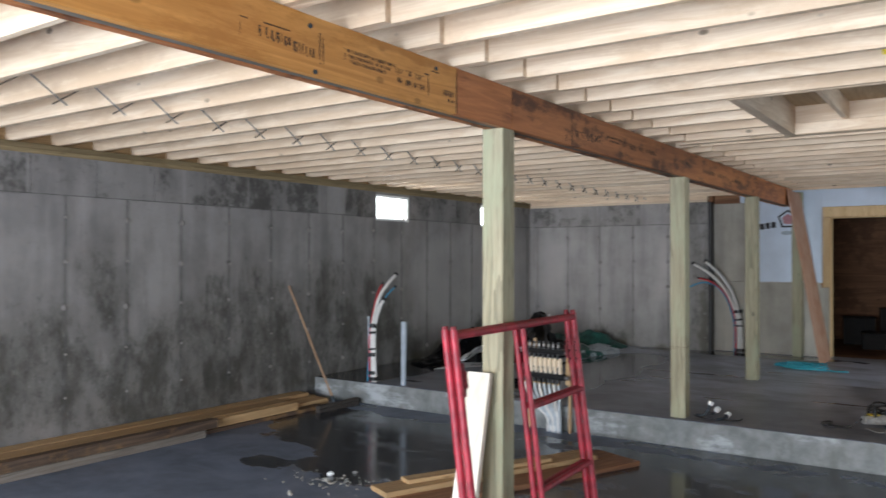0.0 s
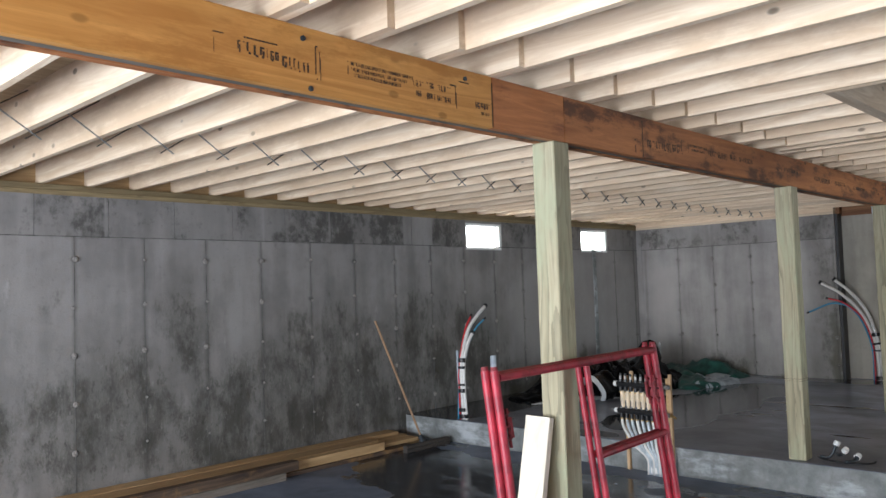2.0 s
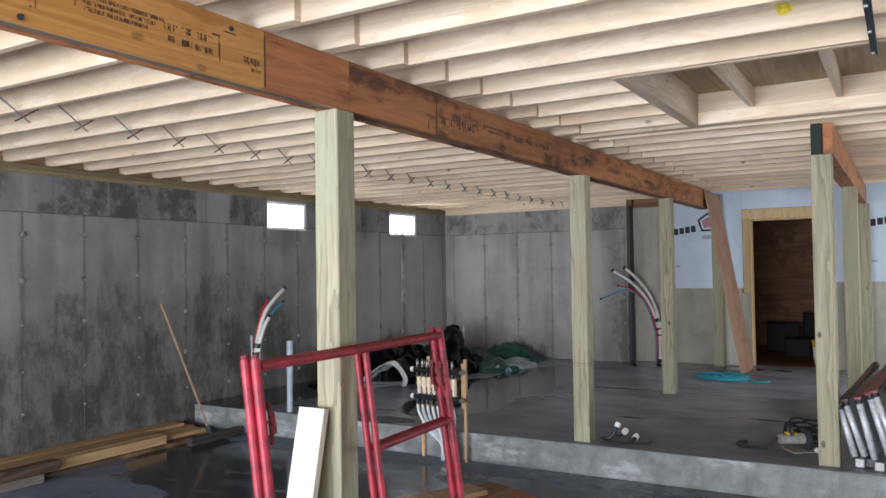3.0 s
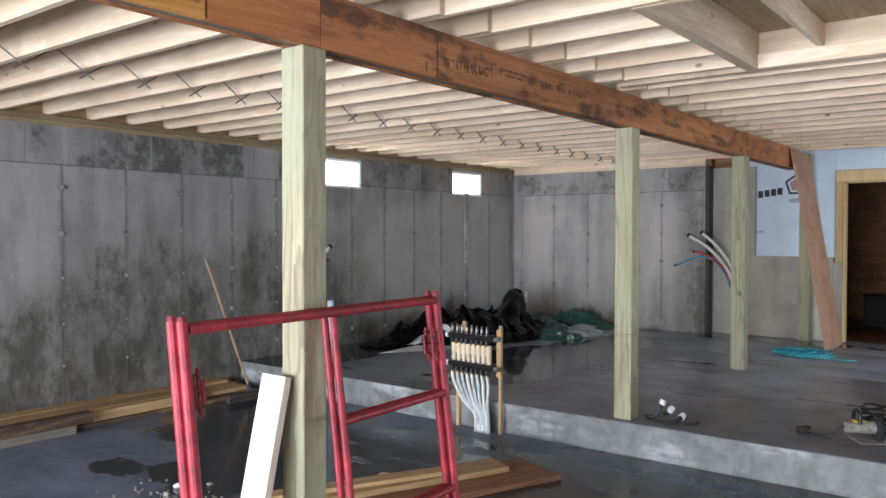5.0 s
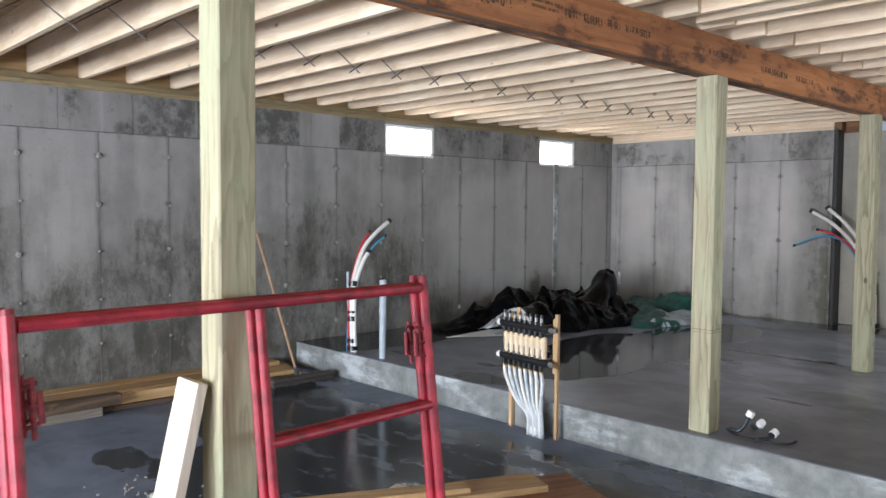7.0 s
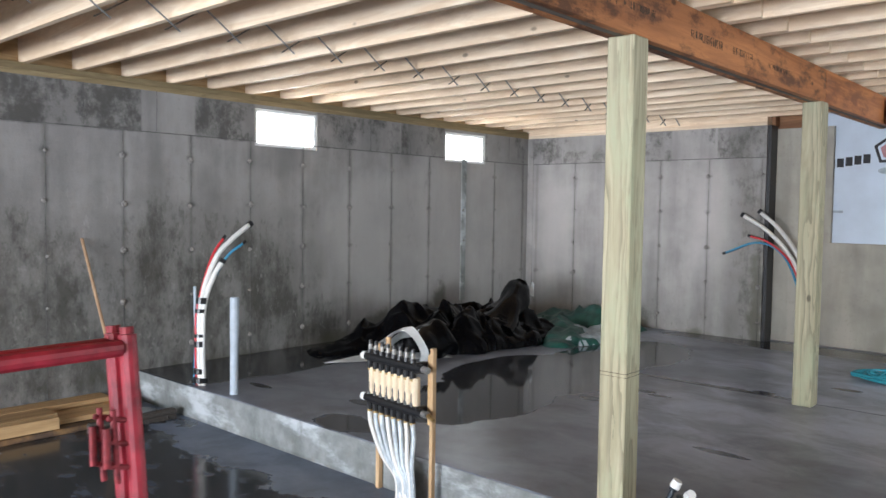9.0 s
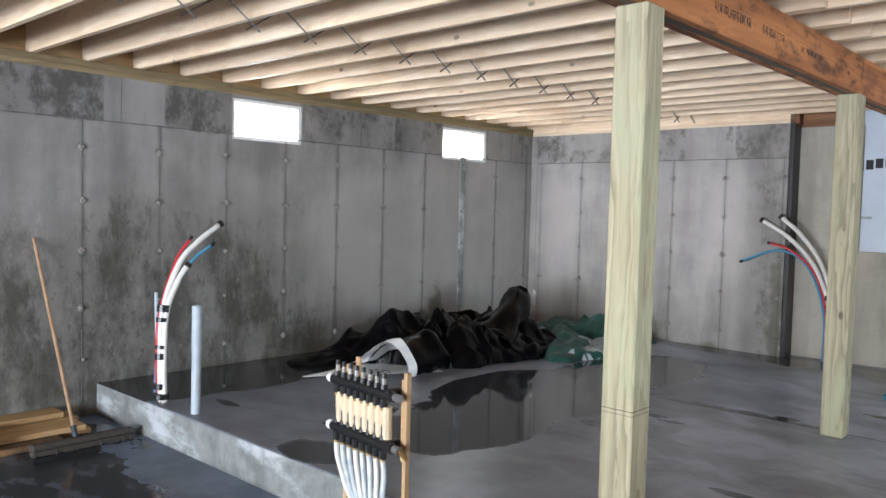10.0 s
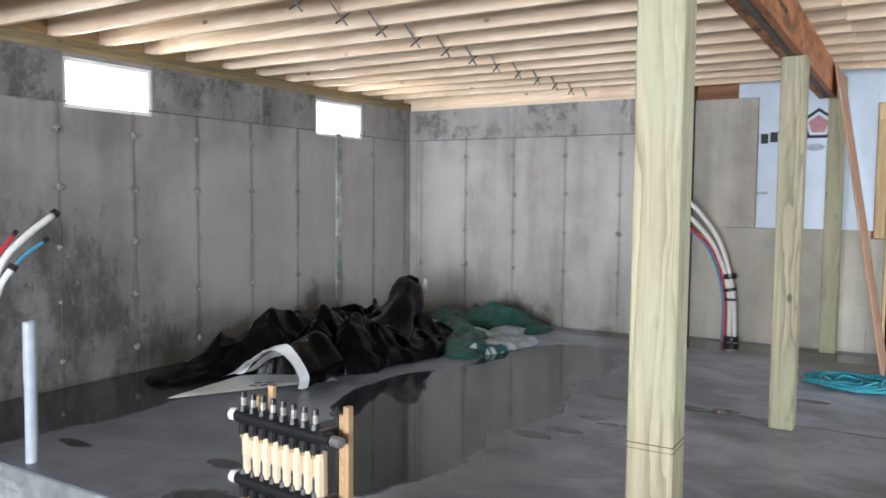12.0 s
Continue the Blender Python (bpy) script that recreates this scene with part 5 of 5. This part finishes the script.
spine = curve_pts([(-5.72, 10.50, 0.10), (-5.80, 10.80, 0.24), (-5.88, 11.06, 0.38), (-5.95, 11.26, 0.49), (-5.96, 11.33, 0.525), (-5.965, 11.37, 0.54)], 14)
girth = [0.25 - 0.11 * min(1, k / 9) if k < 12 else (0.12, 0.085, 0.04)[k - 12] for k in range(15)]
part("standing_fold", loft([(p, g, g * 0.72) for p, g in zip(spine, girth)], 28, 0.45, 2.0), M_FILM, film, "thick upright fold of black plastic", True)
bm = bmesh.new()
for p in ((-5.90, 11.40, 0.44), (-5.875, 11.42, 0.595), (-5.845, 11.42, 0.57), (-5.83, 11.40, 0.42)):
    bm.verts.new(p)
bm.faces.new(bm.verts)
bmesh.ops.solidify(bm, geom=bm.faces[:], thickness=0.004)
part("white_corner", bm, M_FILMW, film, "white corner of the sheeting")


def curl(y0, y1, n, shift, m0, m1):
    """A sheet curled over: the roll's cross-section drawn along y, black outside and white inside by m0 and m1."""
    prof = curve_pts([(-6.22, 0, 0.012), (-6.02, 0, 0.09), (-5.80, 0, 0.235), (-5.62, 0, 0.30), (-5.49, 0, 0.24), (-5.43, 0, 0.11), (-5.47, 0, 0.02)], 26)
    out = []
    for side, m in ((0.0, m0), (0.006, m1)):
        bm, prev = bmesh.new(), None
        for k in range(n + 1):
            t = k / n
            now = []
            for q, p in enumerate(prof):
                w = 0.085 * noise.noise(Vector((p.x * 5.5, t * 3.2, 3.0))) * min(1.0, 1.6 * t)
                lean = 0.10 * (p.z / 0.3)
                now.append(bm.verts.new((p.x + shift * t + (p.x + 5.75) * -side * 2, y0 - lean + (y1 - y0) * t, max(0.008, p.z * (1 + 0.1 * t) - side + w))))
            if prev:
                for q in range(len(prof) - (1 if side == 0.0 else 4)):
                    bm.faces.new((prev[q], prev[q + 1], now[q + 1], now[q]))
            prev = now
        out.append((bm, m))
    return out


(outer, mo), (inner, mi) = curl(9.22, 9.72, 14, -0.06, M_FILM, M_FILMW)
part("curled_edge", outer, mo, film, "black plastic curled over", True)
part("curled_lining", inner, mi, film, "white underside of the curled plastic", True)
(rim, mr), (spare, _) = curl(9.13, 9.235, 2, 0.0, M_FILMW, M_FILMW)
spare.free()
for v in rim.verts:
    v.co.z += 0.006
part("curled_rim", rim, mr, film, "white rim of the curled plastic", True)
# the white underside spread flat before the curl
bm = bmesh.new()
n = 16
grid = []
for i in range(n + 1):
    u = i / n
    a = Vector((-6.08 - 0.14 * u, 8.50 + 1.25 * u, 0))
    b = Vector((-6.06 + 0.62 * u, 8.50 + 1.05 * u, 0))
    grid.append([bm.verts.new(a.lerp(b, j / n) + Vector((0, 0, 0.010 + 0.014 * abs(noise.noise(Vector((i * 0.3, j * 0.25, 4.0)))) * (1 if 0 < j < n else 0.2)))) for j in range(n + 1)])
for i in range(n):
    for j in range(n):
        bm.faces.new((grid[i][j], grid[i + 1][j], grid[i + 1][j + 1], grid[i][j + 1]))
part("white_underside", bm, M_FILMW, film, "white underside spread on the slab", True)
bm = bmesh.new()
for k, (x, y, w) in enumerate(((-5.80, 9.02, 0.05), (-5.74, 9.07, 0.06), (-5.68, 9.11, 0.04), (-5.83, 9.10, 0.05), (-5.76, 9.15, 0.06))):
    add_box(bm, -w / 2, w / 2, -0.012, 0.012, 0.027, 0.029, pose(x, y, 0, 0, 0, 40 + 25 * (k % 2)))
part("printing", bm, M_INK, film, "dark printed marks")
tagged(heap("tarpaulin", [(-6.1, 12.3, -5.55, 12.35, (0.20, 0.32), 0.42), (-5.55, 12.35, -5.3, 12.35, (0.30, 0.12), 0.36), (-5.75, 11.7, -5.2, 11.2, (0.22, 0.14), 0.34), (-5.3, 11.2, -5.1, 10.9, (0.12, 0.05), 0.22)],
        -6.9, -4.6, 10.4, 12.78, 0.03, M_TARP, 0.7, "crumpled dark green tarpaulin by the wall", 12.0), "", "tarpaulin")
tagged(heap("plastic_sheeting", [(-5.95, 11.75, -5.5, 11.7, (0.14, 0.14), 0.22), (-5.3, 11.95, -5.15, 12.5, (0.08, 0.06), 0.17), (-5.1, 11.15, -4.95, 11.7, (0.10, 0.07), 0.2)],
        -6.3, -4.8, 10.9, 12.75, 0.03, M_TARPG, 0.8, "crumpled greyish clear plastic sheeting", 21.0), "", "plastic sheeting")
# ---- tools by the second post ----
t = base("power_saw", -0.86, 7.70, 0, 35, "dusty grey and yellow circular saw on the slab", "power tool")
part("motor", tube([(-0.10, 0.02, 0.09), (0.09, 0.02, 0.09)], [0.036, 0.044], 16), M_GREYTOOL, t, "grey motor housing")
part("blade_guard", tube([(0.095, 0.0, 0.085), (0.12, 0.0, 0.085)], 0.082, 24), M_DARKSTEEL, t)
part("sole_plate", box(-0.04, 0.17, -0.09, 0.10, 0.0, 0.006, None, 0.002), M_GREYTOOL, t, "bright metal sole plate")
part("handle", tube(curve_pts([(-0.02, -0.02, 0.12), (-0.02, -0.01, 0.19), (-0.02, 0.06, 0.20), (-0.02, 0.10, 0.10)], 14), 0.014, 8), M_BLACK, t, "black handle")
part("badge", box(-0.05, 0.03, -0.01, 0.05, 0.128, 0.142, None, 0.003), M_YELLOW, t, "yellow plate")
part("knob", tube([(0.12, -0.12, 0.03), (0.12, -0.16, 0.03)], 0.02, 10), M_WHITE, t, "pale knob")
part("cord", tube(curve_pts([(-0.11, 0.02, 0.10), (-0.20, 0.06, 0.03), (-0.30, 0.20, 0.008), (-0.20, 0.36, 0.008), (-0.30, 0.33, 0.008), (-0.34, 0.18, 0.008), (-0.18, 0.05, 0.008)], 40), 0.006, 7), M_CABLE, t, "black power cord", True)
c = base("cable_coil", -0.76, 8.12, 0, 0, "coil of black and yellow extension cable", "cable")
pts = [(0.17 * math.cos(a * 0.5) * (1 + 0.08 * math.sin(a)), 0.15 * math.sin(a * 0.5), 0.01 + 0.0016 * a + 0.01 * math.sin(a * 1.7)) for a in range(100)]
part("cable", tube(curve_pts(pts, 300), 0.0075, 6), M_CABLE, c, smooth=True)
part("tie", tube([(0.15, -0.02, 0.02), (0.17, 0.03, 0.12)], 0.02, 8), M_YELLOW, c, "yellow strap")

# folded ladder sections
def ladder_stack(x, y):
    """Aluminium ladder jacks and planks packed side by side, seen end on."""
    for k in range(7):
        e = base("aluminium_ladder", x + 0.062 * k + (0.03 if k > 2 else 0.0), y + 0.05 * math.sin(k * 2.3), 0, -4 + 1.2 * math.sin(k * 1.7), "folded aluminium ladder section leaning in a row", "ladder", "row of ladder sections")
        m = Matrix.Rotation(radians(-15 - 2.5 * math.sin(k * 2.1)), 4, "Y") @ Matrix.Translation((0, 0, 0.075))
        top = 0.37 + 0.028 * k
        part("rail", tube([m @ Vector((0, 0.02, 0.0)), m @ Vector((0, 0.02, top))], 0.0225, 12), M_ALU, e, smooth=True)
        part("end_sleeve", tube([m @ Vector((0, 0.02, top - 0.03)), m @ Vector((0, 0.02, top - 0.001))], 0.027, 12), M_BLACK, e, "black end sleeve")
        part("rail", box(-0.024, 0.024, 2.45, 2.5, 0.0, top, m, 0.006), M_ALU, e)
        part("top_cap", box(-0.028, 0.028, 0.0, 2.52, top + 0.001, top + 0.02, m, 0.004), (M_PLANK_OLD, M_PLANK_GREY, M_REDDARK, M_REDDARK, M_REDDARK, M_PLANK_OLD, M_ALU)[k], e, "worn dark top cap")
        part("web", box(-0.014, 0.014, 0.05, 2.449, 0.02, top - 0.001, m, 0.002), M_ALU, e)
        part("shoe", box(-0.02, 0.05, -0.02, 0.06, 0.0, 0.07, None, 0.008), M_BLACK if k % 2 else M_STEEL, e, "rubber and steel shoe")


ladder_stack(-0.40, 7.36)
bn = base("storage_bin", 0.28, 7.55, 0, 0, "clear plastic storage bin with a dark red lid", "storage bin")
part("body", box(-0.18, 0.25, -0.22, 0.22, 0.0, 0.17, None, 0.02), M_BIN, bn)
part("lid", box(-0.19, 0.26, -0.23, 0.23, 0.171, 0.20, None, 0.01), M_REDDARK, bn, "dark red lid")

# ---- concrete wall details: form ties and seams ----
def tie_mesh(name, r):
    bm = bmesh.new()
    add_tube(bm, [(0, 0, 0), (0.016, 0, 0)], [r, r * 0.6], 7)
    add_tube(bm, [(0.016, 0, 0), (0.032, 0, 0.002)], [0.006, 0.004], 5)
    me = bpy.data.meshes.new(name)
    bm.to_mesh(me)
    bm.free()
    me.materials.append(M_TIE)
    return me


ties = [tie_mesh("form_tie", r) for r in (0.015, 0.022, 0.031)]
rt = random.Random(7)
rows_z = (0.19, 0.605, 1.02, 1.425, 1.84)
Y_TIE = [7.695 + 0.624 * k for k in range(-14, 9)]
for y in Y_TIE:
    if y > NORTH - 0.1:
        continue
    for z in rows_z:
        ob = new("form_tie", rt.choice(ties))
        ob.parent = wall_west
        ob.matrix_basis = pose(WEST - 0.002, y + rt.uniform(-0.012, 0.012), z + rt.uniform(-0.02, 0.02), rt.uniform(0, 360), rt.uniform(-15, 15), rt.uniform(-15, 15))
X_TIE = [-6.2 + 0.605 * k for k in range(0, 5)]
for x in X_TIE:
    for z in rows_z:
        if x < -3.76:
            ob = new("form_tie", rt.choice(ties))
            ob.parent = wall_north
            ob.matrix_basis = pose(x + rt.uniform(-0.012, 0.012), NORTH + 0.002, z + rt.uniform(-0.02, 0.02), 0, 0, -90 + rt.uniform(-15, 15))


def seam(parent, fixed, at, along, z0, z1, w):
    """A thin ragged fin of cement where two form panels met."""
    bm = bmesh.new()
    n = 14
    ring = []
    for k in range(n + 1):
        z = z0 + (z1 - z0) * k / n
        d = 0.0015 + 0.004 * rt.random()
        s = w * rt.uniform(0.4, 1.3)
        c = at + rt.uniform(-0.002, 0.002)
        if along == 1:
            ring.append([bm.verts.new((fixed - 0.002, c - s, z)), bm.verts.new((fixed + d, c, z)), bm.verts.new((fixed - 0.002, c + s, z))])
        else:
            ring.append([bm.verts.new((c - s, fixed + 0.002, z)), bm.verts.new((c, fixed - d, z)), bm.verts.new((c + s, fixed + 0.002, z))])
    for a, b in zip(ring, ring[1:]):
        bm.faces.new((a[0], a[1], b[1], b[0]))
        bm.faces.new((a[1], a[2], b[2], b[1]))
    part("form_seam", bm, M_FIN, parent)


for y in Y_TIE:
    if y < NORTH - 0.1:
        seam(wall_west, WEST, y, 1, FLOOR if y < STEP else 0.0, LIFT, 0.0055 if y < 9 else 0.003)
        if not any(a - 0.02 < y < b + 0.02 for a, b in WINDOWS):
            seam(wall_west, WEST, y + 0.3, 1, LIFT, WALL_TOP, 0.003) if not any(a - 0.02 < y + 0.3 < b + 0.02 for a, b in WINDOWS) else None
for x in X_TIE:
    if x < -3.76:
        seam(wall_north, NORTH, x, 0, 0.0, LIFT, 0.002)
part("form_ledge", box(WEST - 0.003, WEST + 0.004, SOUTH, NORTH - 0.002, LIFT - 0.004, LIFT + 0.004), M_FIN, wall_west, "thin horizontal form line")
part("form_ledge", box(WEST + 0.006, -3.742, NORTH - 0.004, NORTH + 0.003, LIFT - 0.004, LIFT + 0.004), M_FIN, wall_north, "thin horizontal form line")
# narrow filler strip where the last forms met
part("filler_strip", box(WEST - 0.003, WEST + 0.010, 11.40, 11.49, 0.28, LIFT - 0.006, None, 0.003), M_STEP, wall_west, "narrow filler strip of concrete")
part("corner_strip", box(WEST + 0.006, WEST + 0.10, NORTH - 0.012, NORTH + 0.003, 0.0, WALL_TOP - 0.01, None, 0.003), M_WALL_N, wall_north, "narrow corner strip of concrete")
